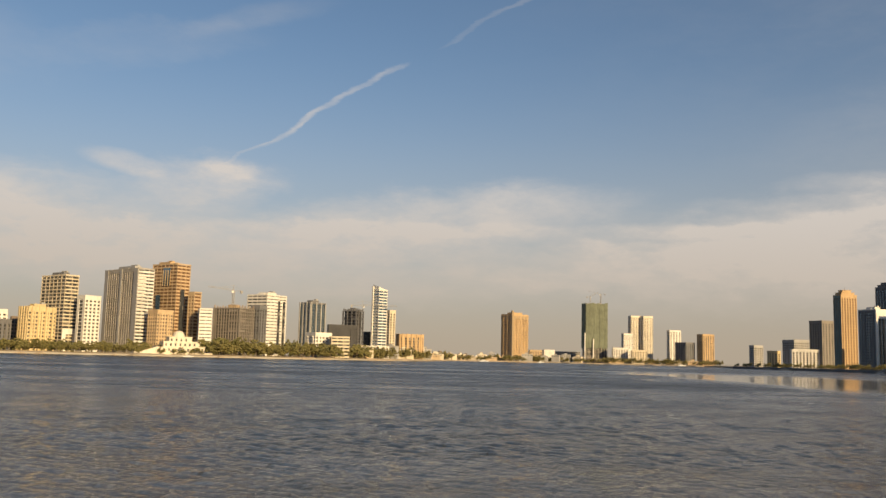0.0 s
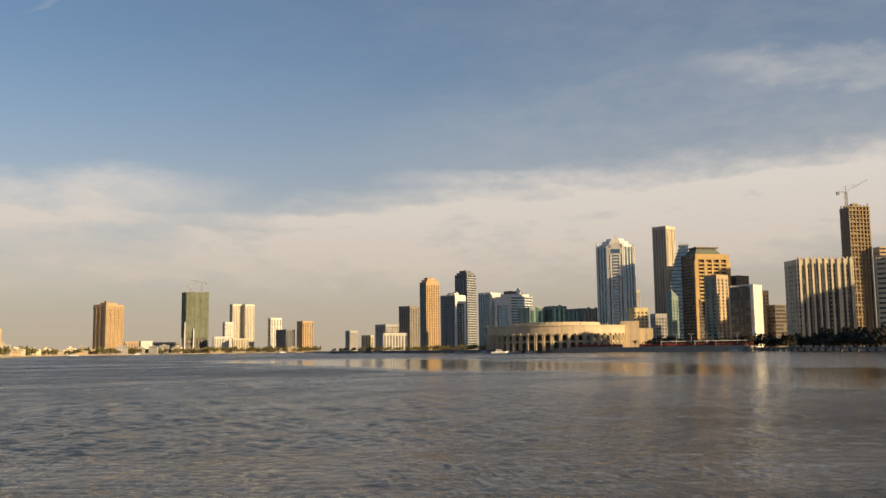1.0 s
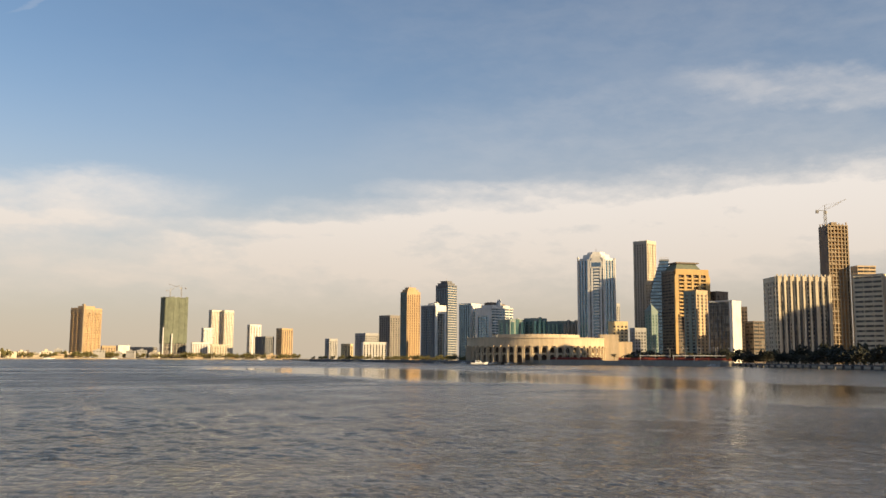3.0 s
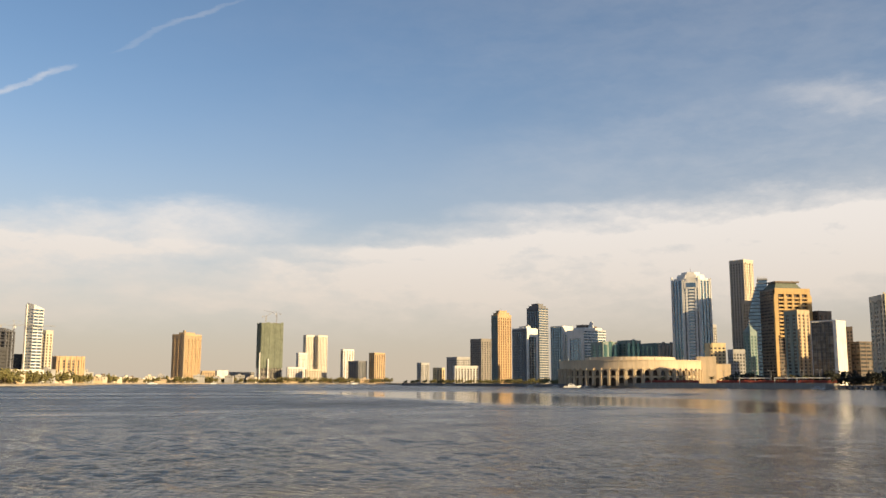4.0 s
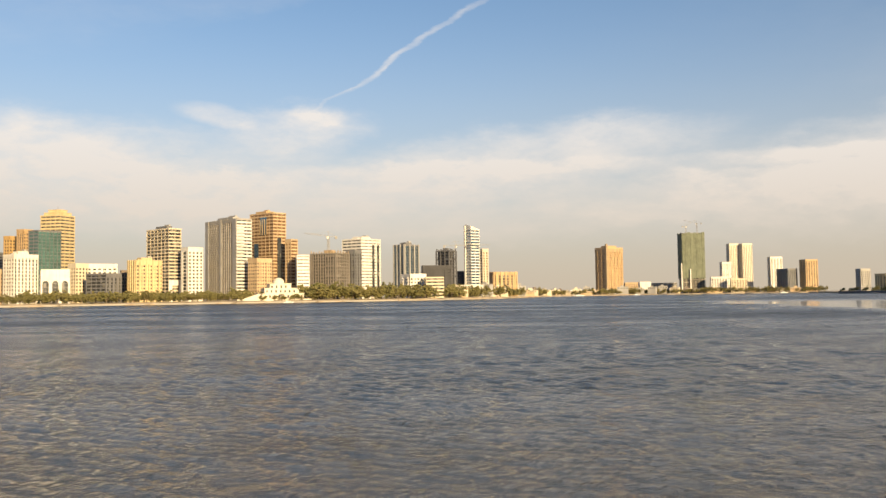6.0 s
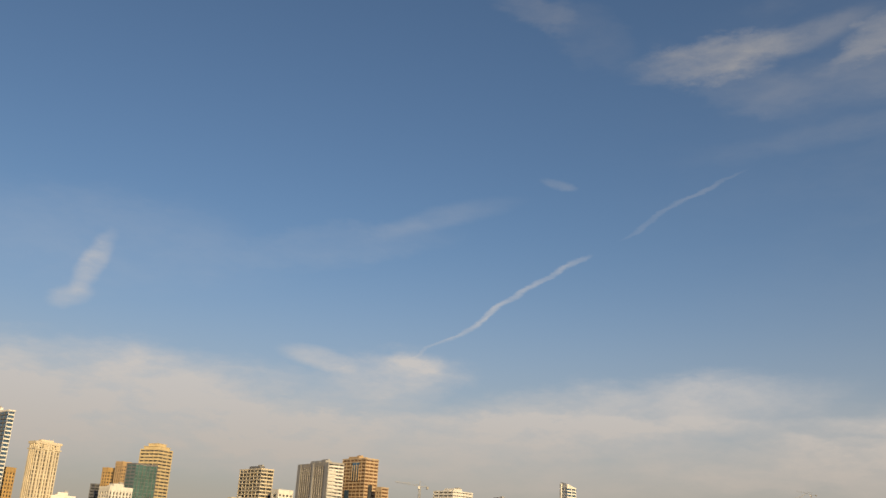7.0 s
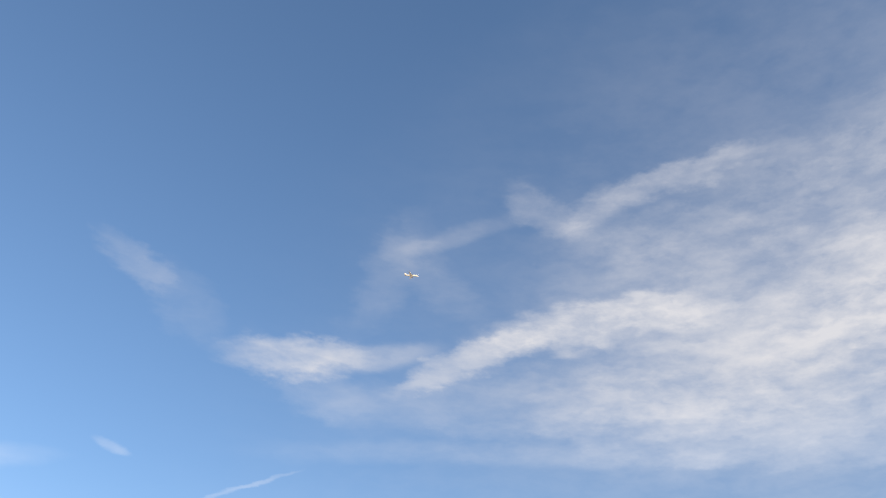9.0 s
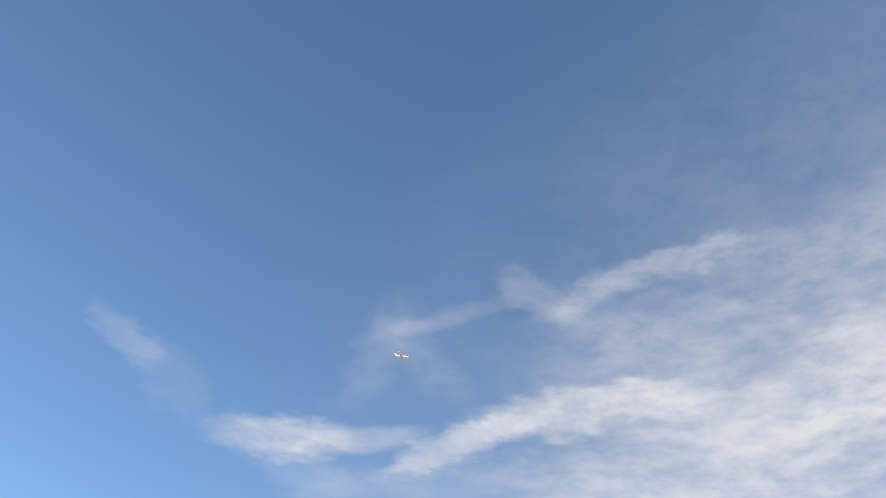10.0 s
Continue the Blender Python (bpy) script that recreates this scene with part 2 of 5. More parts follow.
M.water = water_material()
M.earth = earth_material()
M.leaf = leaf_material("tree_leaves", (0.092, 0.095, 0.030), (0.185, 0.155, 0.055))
# the same foliage with the buildings' shade put into its colour
M.leafshaded = leaf_material("leaves_painted_shaded", (0.012, 0.016, 0.007), (0.035, 0.033, 0.018))
M.bark = paint("bark", (0.16, 0.12, 0.08))

# ---- building blocks ----


class Solid:
    """Collects boxes and prisms for one mesh."""

    def __init__(self):
        self.v, self.f = [], []

    def box(self, x0, y0, z0, x1, y1, z1):
        k = len(self.v)
        self.v += [(x, y, z) for z in (z0, z1) for x, y in ((x0, y0), (x1, y0), (x1, y1), (x0, y1))]
        self.f += [tuple(k + i for i in q) for q in ((3, 2, 1, 0), (4, 5, 6, 7), (0, 1, 5, 4), (1, 2, 6, 5), (2, 3, 7, 6), (3, 0, 4, 7))]
        return self

    def prism(self, low, high):
        """A body between two rings of equally many points."""
        k, n = len(self.v), len(low)
        self.v += [tuple(p) for p in low] + [tuple(p) for p in high]
        self.f += [tuple(range(k + n - 1, k - 1, -1)), tuple(range(k + n, k + 2 * n))]
        self.f += [(k + i, k + (i + 1) % n, k + n + (i + 1) % n, k + n + i) for i in range(n)]
        return self

    def bar(self, a, b, r):
        """A square bar from a to b."""
        a, b = Vector(a), Vector(b)
        w = (b - a).normalized()
        s = w.cross(Vector((0, 0, 1)) if abs(w.z) < 0.9 else Vector((1, 0, 0))).normalized() * r
        t = w.cross(s).normalized() * r
        ring = (s + t, t - s, -s - t, s - t)
        return self.prism([a + q for q in reversed(ring)], [b + q for q in reversed(ring)])

    def mesh(self, name):
        me = bpy.data.meshes.new(name)
        me.from_pydata(self.v, [], self.f)
        me.update()
        return me


def part(name, solid, mat, parent, label="", at=None):
    ob = new(name, solid if isinstance(solid, bpy.types.Mesh) else solid.mesh(name))
    if not ob.data.materials:
        ob.data.materials.append(mat)
    ob.parent = parent
    if at:
        ob.location = at
    return tagged(ob, label)


def thing(name, label, category, m, group=""):
    ob = new(name)
    ob.empty_display_size = 1.0
    ob.matrix_world = m
    return tagged(ob, label, category, group)


GROUND = 2.2
SIZE = {}


def put(s, side, wr, wl, u0, u1, d0, d1, z0, z1):
    """A box on one side of a building: u along it, d from the outer face inwards."""
    x, y = wr / 2, wl / 2
    if side == "R":
        s.box(-x + u0, -y + d0, z0, -x + u1, -y + d1, z1)
    elif side == "B":
        s.box(-x + u0, y - d1, z0, -x + u1, y - d0, z1)
    elif side == "L":
        s.box(-x + d0, -y + u0, z0, -x + d1, -y + u1, z1)
    else:
        s.box(x - d1, -y + u0, z0, x - d0, -y + u1, z1)


def facade(side, wr, wl, h, kind, step, floor):
    """The solid layer in front of the glass: floor bands, piers, mullions or an open frame."""
    s = Solid()
    ends = (0.0, wr) if side in "RB" else (0.6, wl - 0.6)
    a, b = ends
    w = b - a
    floors = max(2, round(h / floor))
    fh = h / floors
    bay = step if kind != "bands" else 6.0
    n = max(1, round(w / bay))
    bw = w / n

    def piece(u0, u1, z0, z1, d0=0.0, d1=0.6):
        put(s, side, wr, wl, a + u0, a + u1, d0, d1, z0, z1)

    if kind == "blank":
        piece(0, w, 0, h)
        return s
    if kind == "frame":
        for i in range(floors + 1):
            piece(0, w, i * fh - 0.3, i * fh + 0.3, -0.3, 1.9)
            if i < floors and i % 3 == 1:
                piece(w * 0.06, w * 0.4, i * fh + 0.25, i * fh + fh * 0.55, 0.3, 0.5)
        for i in range(n + 1):
            u = min(max(i * bw, 0.45), w - 0.45)
            piece(u - 0.45, u + 0.45, 0, h, 0.05, 0.9)
        return s
    band, pier = {"grid": (0.46, 0.42), "bands": (step, 0.06), "piers": (0.22, 0.5), "strips": (0.36, 0.52), "curtain": (0.1, 0.06), "portal": (0.14, 0.05)}[kind]
    for i in range(floors):
        z = i * fh
        piece(0, w, z, z + fh * band, 0.12 if kind != "bands" else 0.0)
    for i in range(n + 1):
        u0, u1 = max(0, i * bw - bw * pier / 2), min(w, i * bw + bw * pier / 2)
        piece(u0, u1, 0, h, 0.0 if kind != "bands" else 0.1)
    if kind == "grid" and n > 4:
        # balcony stacks and shafts that break up the wall
        for i in range(1, n, 3):
            for k in range(1, floors):
                piece(i * bw + bw * 0.1, (i + 1) * bw - bw * 0.1, k * fh - 0.1, k * fh + 0.85, -0.9, 0.1)
            piece(i * bw - bw * 0.24, i * bw + bw * 0.24, 0, h - fh, -0.5, 0.0)
    if kind == "strips":
        for i in range(n + 1):
            for k in range(floors):
                u0, u1 = i * bw - 0.55, i * bw + 0.55
                if u0 > 0 and u1 < w:
                    piece(u0 - 0.15, u1 + 0.15, k * fh + fh * 0.85, k * fh + fh * 0.92, -0.25, 0.0)
    if kind == "portal":
        for u0, u1, z0 in ((0, w * 0.16, 0), (w * 0.84, w, 0), (w * 0.16, w * 0.84, h * 0.86)):
            piece(u0, u1, z0, h, -0.5, 0.0)
    if kind in ("grid", "piers", "strips"):
        piece(0, w, h - fh * 0.7, h, -0.06)
    return s


def tower(name, label, x, y, rz, wr, wl, h, wall, glass, right, left, floor=3.15):
    """A storeyed building: a glazed core, four facades, roof and parapet."""
    h -= GROUND
    root = thing(name, label, "building", pose(x, y, GROUND, 0, 0, rz), "buildings round the lagoon")
    SIZE[root.name] = (wr, wl, h, glass)
    i = 2.0 if right[0] == "frame" else 0.5
    part("body", Solid().box(-wr / 2 + i, -wl / 2 + i, -0.6, wr / 2 - i, wl / 2 - i, h - 0.5), glass, root)
    for side, (kind, step, *own) in (("R", right), ("L", left), ("B", right), ("E", left)):
        tagged(part("facade", facade(side, wr, wl, h, kind, step, floor), own[0] if own else wall, root), kind="stuff")
    roof = part("roof", Solid().box(-wr / 2 + 0.6, -wl / 2 + 0.6, h - 0.4, wr / 2 - 0.6, wl / 2 - 0.6, h - 0.1), M.palegrey, root)
    if right[0] != "frame":
        s = Solid()
        for side, w in (("R", wr), ("L", wl), ("B", wr), ("E", wl)):
            u = (-0.1, w + 0.1) if side in "RB" else (0.25, w - 0.25)
            put(s, side, wr, wl, u[0], u[1], -0.1, 0.25, h, h + 1.1)
        part("parapet", s, wall, roof)
    return root


def black_strips(root, at=(0.55, 0.8), side="R", wide=0.11):
    """Dark glazed shafts that run up one side; on the beige slab they stand for shaded grooves."""
    wr, wl, h, g = SIZE[root.name]
    w = wr if side == "R" else wl
    for k in at:
        s = Solid()
        put(s, side, wr, wl, w * k, w * (k + wide), -0.4, -0.05, 2, h - 5)
        part("glass_shaft", s, M.glass, root, "dark glass strip, in places standing for shade")
    return root


def pilasters(root, mat, at=(0.02, 0.36, 0.68, 0.98)):
    wr, wl, h, g = SIZE[root.name]
    for side, w in (("R", wr), ("L", wl)):
        for k in at:
            s = Solid()
            put(s, side, wr, wl, max(0, w * k - 0.8), min(w, w * k + 0.8), -0.8, -0.05, 0, h + 1.5)
            part("pilaster", s, mat, root)
    return root


def plant_roof(root, mat):
    wr, wl, h, g = SIZE[root.name]
    s = Solid().box(-wr * 0.22, -wl * 0.25, h - 0.1, wr * 0.2, wl * 0.22, h + 3.8)
    s.box(-wr * 0.3, -wl * 0.1, h - 0.1, -wr * 0.22, wl * 0.2, h + 2.2)
    room = part("plant_room", s, mat, root)
    part("roof_tank", Solid().box(wr * 0.05, -wl * 0.2, h + 3.8, wr * 0.18, wl * 0.0, h + 5.4), M.palegrey, room)
    return root


def crown_rim(root, mat):
    wr, wl, h, g = SIZE[root.name]
    part("crown", Solid().box(-wr / 2 - 0.9, -wl / 2 - 0.9, h - 5.2, wr / 2 + 0.9, wl / 2 + 0.9, h - 4.2).box(-wr / 2 - 0.9, -wl / 2 - 0.9, h - 0.6, wr / 2 + 0.9, wl / 2 + 0.9, h + 1.4), mat, root)
    for k in range(6):
        u = -wr / 2 + wr * (k + 0.5) / 6
        part("crown_pier", Solid().box(u - 0.6, -wl / 2 - 0.8, h - 4.2, u + 0.6, -wl / 2 - 0.1, h - 0.6), mat, root)
    part("plant_room", Solid().box(-wr * 0.25, -wl * 0.25, h - 0.1, wr * 0.25, wl * 0.25, h + 3.2), mat, root)
    return root


def crown_steps(root, mat):
    wr, wl, h, g = SIZE[root.name]
    for k, (q, z) in enumerate(((0.40, 3.4), (0.27, 6.2))):
        step = part("crown_step", Solid().box(-wr * q, -wl * q, h - 0.1, wr * q, wl * q, h + z).box(-wr * q - 0.4, -wl * q - 0.4, h + z, wr * q + 0.4, wl * q + 0.4, h + z + 0.5), mat, root)
    part("mast", Solid().box(-0.15, -0.15, h + 6, 0.15, 0.15, h + 10), M.steel, step)
    return root


def crown_spire(root, mat):
    wr, wl, h, g = SIZE[root.name]
    x, y = wr / 2, wl / 2
    part("crown_fin", Solid().prism([(-x, -y, h), (x, -y, h), (x, -y + 1, h), (-x, -y + 1, h)], [(-x, -y, h + 1.5), (x, -y, h + 9), (x, -y + 1, h + 9), (-x, -y + 1, h + 1.5)]), mat, root)
    part("crown_fin", Solid().prism([(-x, -y + 1, h), (-x + 1, -y + 1, h), (-x + 1, y, h), (-x, y, h)], [(-x, -y + 1, h + 5), (-x + 1, -y + 1, h + 5), (-x + 1, y, h + 2), (-x, y, h + 2)]), mat, root)
    part("plant_room", Solid().box(-wr * 0.3, -wl * 0.3, h - 0.1, wr * 0.3, wl * 0.3, h + 4.5), mat, root)
    return root


def arch_wall(s, u0, u1, y0, y1, z0, spring, top, n, pier):
    """A wall with n round arches through it, front at y0 and back at y1."""
    bw = (u1 - u0) / n
    for i in range(n):
        c = u0 + bw * (i + 0.5)
        r = bw / 2 * (1 - pier)
        a = c - bw / 2
        s.box(a, y0, z0, c - r, y1, top)
        s.box(c + r, y0, z0, a + bw, y1, top)
        for k in range(10):
            p, q = math.pi * k / 10, math.pi * (k + 1) / 10
            xa, xb = c - r * math.cos(p), c - r * math.cos(q)
            za, zb = spring + r * math.sin(p), spring + r * math.sin(q)
            s.prism([(xa, y0, za), (xb, y0, zb), (xb, y1, zb), (xa, y1, za)], [(xa, y0, top), (xb, y0, top), (xb, y1, top), (xa, y1, top)])
    return s


def gable(root, mat):
    wr, wl, h, g = SIZE[root.name]
    r = wr * 0.2
    ring = [(r * math.cos(math.pi * k / 12), r * 0.6 * math.sin(math.pi * k / 12)) for k in range(13)]
    part("gable", Solid().prism([(x, -wl / 2 + 0.4, h + 1.0 + z) for x, z in ring], [(x, -wl / 2 - 0.5, h + 1.0 + z) for x, z in ring]), mat, root)
    return plant_roof(root, mat)


def arcade_foot(root, mat):
    wr, wl, h, g = SIZE[root.name]
    part("arcade", arch_wall(Solid(), -wr / 2 - 1, wr / 2 + 1, -wl / 2 - 4, -wl / 2 - 3.2, -0.5, 3.0, 7.0, 5, 0.3), mat, root)
    part("arcade_roof", Solid().box(-wr / 2 - 1, -wl / 2 - 3.2, 6.2, wr / 2 + 1, -wl / 2 - 0.02, 6.9), mat, root)
    return plant_roof(root, mat)


def portal_foot(root, mat):
    wr, wl, h, g = SIZE[root.name]
    part("portal", Solid().box(-wr / 2 - 0.5, -wl / 2 - 1.5, -0.5, -wr * 0.28, -wl / 2 - 0.1, 20).box(wr * 0.28, -wl / 2 - 1.5, -0.5, wr / 2 + 0.5, -wl / 2 - 0.1, 20).box(-wr * 0.28, -wl / 2 - 1.5, 15, wr * 0.28, -wl / 2 - 0.1, 20), mat, root)
    return root


def arch_front(root, mat):
    wr, wl, h, g = SIZE[root.name]
    part("arched_screen", arch_wall(Solid(), -wr / 2 - 0.3, wr / 2 + 0.3, -wl / 2 - 1.2, -wl / 2 - 0.3, -0.5, h * 0.62, h + 2.0, 3, 0.34), mat, root)
    return root


def orange_top(root, mat):
    wr, wl, h, g = SIZE[root.name]
    y = -wl / 2
    part("glass_bay", Solid().box(-wr / 2 - 0.35, y + wl * 0.25, h - 20, -wr / 2 - 0.1, y + wl * 0.55, h - 3), M.blueglass, root, "tall dark glass bay")
    part("glass_bay", Solid().box(-wr / 2 - 0.35, y + wl * 0.62, h * 0.42, -wr / 2 - 0.1, y + wl * 0.8, h * 0.66), M.blueglass, root, "square dark glass bay")
    part("glass_bay", Solid().box(-wr * 0.2, y - 0.35, h * 0.2, wr * 0.1, y - 0.1, h * 0.72), M.glass, root)
    s = Solid()
    for k in range(4):
        u = y + wl * (0.25 + 0.1 * k)
        s.box(-wr / 2 - 0.8, u - 0.35, h - 20, -wr / 2 - 0.35, u + 0.35, h - 5)
    part("bay_fin", s, mat, root)
    part("roof_house", Solid().box(-wr * 0.4, -wl * 0.15, h - 0.1, wr * 0.3, wl * 0.3, h + 3).box(-wr * 0.1, -wl * 0.05, h + 3, wr * 0.1, wl * 0.1, h + 4.6), mat, root)
    return root


def sail_top(root, mat):
    wr, wl, h, g = SIZE[root.name]
    x, y = wr / 2, wl / 2
    low = [(-x, -y, h), (x, -y, h), (x, y, h), (-x, y, h)]
    part("sail_crown", Solid().prism(low, [(-x, -y, h + 4.5), (x, -y, h + 0.8), (x, y, h + 1.5), (-x, y, h + 7)]), mat, root, "slanted white sail crown")
    part("corner_blade", Solid().box(-x - 1.2, y - 1.5, 0, -x - 0.1, y + 0.6, h + 5), mat, root)
    return root


def slot_top(root, mat):
    wr, wl, h, g = SIZE[root.name]
    x, y = -wr / 2, -wl / 2
    part("slot", Solid().box(x - 0.9, y - 0.9, 10, x + 3.2, y + 3.2, h + 8), mat, root, "dark stair shaft at the corner")
    part("crown_band", Solid().box(x - 0.4, y - 0.4, h - 9, -x + 0.4, -y + 0.4, h - 2), mat, root)
    part("crown_step", Solid().box(x * 0.6, y * 0.6, h - 0.1, -x * 0.5, -y * 0.5, h + 5), M.orange, root)
    part("podium", Solid().box(x - 5, y - 6, -0.6, -x + 5, -y + 2, 7), M.tan, root)
    return root


def green_net(root):
    wr, wl, h, g = SIZE[root.name]
    x, y, z = wr / 2, wl / 2, h * 0.24
    n = 8
    for side, w in (("R", wr), ("L", wl)):
        for k in range(n):
            s = Solid()
            put(s, side, wr, wl, w * k / n, w * (k + 1) / n, -1.0 - 0.5 * (k % 2), -0.35, z + (k % 3) * 0.8, h - 1.0 + (k * 7 % 5) * 0.7)
            part("safety_net", s, M.net, root, "green safety net sheet")
    part("hoist_mast", Solid().box(-x - 4, -y - 4, -0.5, -x - 2, -y - 2, h * 0.5), M.white, root)
    part("hoist_mast", Solid().box(-x * 0.4, -y - 5, -0.5, -x * 0.4 + 2, -y - 3, h * 0.4), M.white, root)
    return root


def big_roof(root, mat):
    wr, wl, h, g = SIZE[root.name]
    part("roof_terrace", Solid().box(-wr * 0.38, -wl * 0.4, h - 0.1, wr * 0.42, wl * 0.3, h + 4), mat, root)
    part("roof_pavilion", Solid().box(-wr * 0.3, -wl * 0.2, h + 4, wr * 0.1, wl * 0.2, h + 7.5).box(wr * 0.2, -wl * 0.2, h + 4, wr * 0.36, wl * 0.1, h + 6), M.brown, root)
    part("roof_fin", Solid().prism([(-wr * 0.1, -wl * 0.3, h + 4), (wr * 0.12, -wl * 0.3, h + 4), (wr * 0.12, -wl * 0.22, h + 4), (-wr * 0.1, -wl * 0.22, h + 4)], [(wr * 0.0, -wl * 0.3, h + 11), (wr * 0.06, -wl * 0.3, h + 11), (wr * 0.06, -wl * 0.22, h + 11), (wr * 0.0, -wl * 0.22, h + 11)]), mat, root)
    return root


def pyramid_top(root, mat):
    wr, wl, h, g = SIZE[root.name]
    x, y = wr / 2, wl / 2
    top = part("pointed_roof", Solid().prism([(-x, -y, h + 1.1), (x, -y, h + 1.1), (x, y, h + 1.1), (-x, y, h + 1.1)], [(-0.2, -0.2, h + 8), (0.2, -0.2, h + 8), (0.2, 0.2, h + 8), (-0.2, 0.2, h + 8)]), mat, root)
    part("mast", Solid().box(-0.12, -0.12, h + 8, 0.12, 0.12, h + 13), M.steel, top)
    return root


def gold_shoulder(root, mat):
    wr, wl, h, g = SIZE[root.name]
    x, y = wr / 2, wl / 2
    low = [(-x * 0.86, -y * 0.9, h + 1.1), (x * 0.62, -y * 0.9, h + 1.1), (x * 0.62, y * 0.9, h + 1.1), (-x * 0.86, y * 0.9, h + 1.1)]
    part("sloped_roof", Solid().prism(low, [(-x * 0.6, -y * 0.45, h + 8), (x * 0.45, -y * 0.45, h + 8), (x * 0.45, y * 0.6, h + 8), (-x * 0.6, y * 0.6, h + 8)]), M.net, root, "green sloped metal roof")
    part("roof_slab", Solid().box(-x * 0.7, -y * 0.6, h + 8, x * 0.6, y * 0.7, h + 9.4), M.brown, root)
    for k in (0.02, 0.3, 0.68, 0.96):
        s = Solid()
        put(s, "R", wr, wl, wr * k - 0.8, wr * k + 2.2, -1.4, -0.1, 0, h - 6)
        part("balcony_shaft", s, mat, root)
    # the golden upper front: a stepped frame with balcony rows and recessed bays
    y = -wl / 2
    part("gold_frame", Solid().box(-x * 0.94, y - 1.6, h - 4, x * 0.94, y - 0.1, h + 1.6).box(-x * 0.98, y - 1.6, h * 0.52, -x * 0.78, y - 0.1, h - 4).box(x * 0.78, y - 1.6, h * 0.4, x * 0.98, y - 0.1, h - 4), mat, root)
    for k in range(11):
        z = h * 0.5 + (h * 0.5 - 5) * k / 11
        part("balcony", Solid().box(-x * 0.76, y - 1.9, z, x * 0.76, y - 0.1, z + 0.5).box(-x * 0.76, y - 1.9, z + 0.5, x * 0.76, y - 1.7, z + 1.7), mat, root)
    for k in (-0.42, 0.0, 0.42):
        part("bay_pier", Solid().box(x * k - 1.1, y - 2.2, h * 0.34, x * k + 1.1, y - 0.1, h - 4), mat, root)
    return root


def slab_ribs(root, mat):
    wr, wl, h, g = SIZE[root.name]
    for k in range(9):
        s = Solid()
        u = wr * (k + 0.5) / 9
        put(s, "R", wr, wl, u - 0.7, u + 0.7, -0.9, -0.1, 0, h + 1.6)
        part("rib", s, mat, root)
    s = Solid()
    for k in range(14):
        u = wr * (k + 0.5) / 14
        put(s, "R", wr, wl, u - 0.5, u + 0.5, -0.5, 0.3, h + 1.1, h + 2.6)
    part("parapet_blocks", s, mat, root)
    return root


def unfinished(root, mat):
    """Column stubs and starter bars standing on the top slab."""
    wr, wl, h, g = SIZE[root.name]
    s = Solid()
    for k in range(6):
        for q in range(4):
            u, v = -wr / 2 + 1 + (wr - 2) * k / 5, -wl / 2 + 1 + (wl - 2) * q / 3
            s.box(u - 0.4, v - 0.4, h, u + 0.4, v + 0.4, h + 1.5 + 1.4 * ((k * 3 + q * 5) % 4) / 3)
    tagged(part("column_stubs", s, mat, root), kind="stuff")
    part("stair_core", Solid().box(-wr * 0.15, -wl * 0.15, h - 0.1, wr * 0.12, wl * 0.15, h + 3.6), mat, root)
    return root


def octagon(r, z, turn=22.5):
    return [(r * math.cos(radians(turn + 45 * k)), r * math.sin(radians(turn + 45 * k)), z) for k in range(8)]


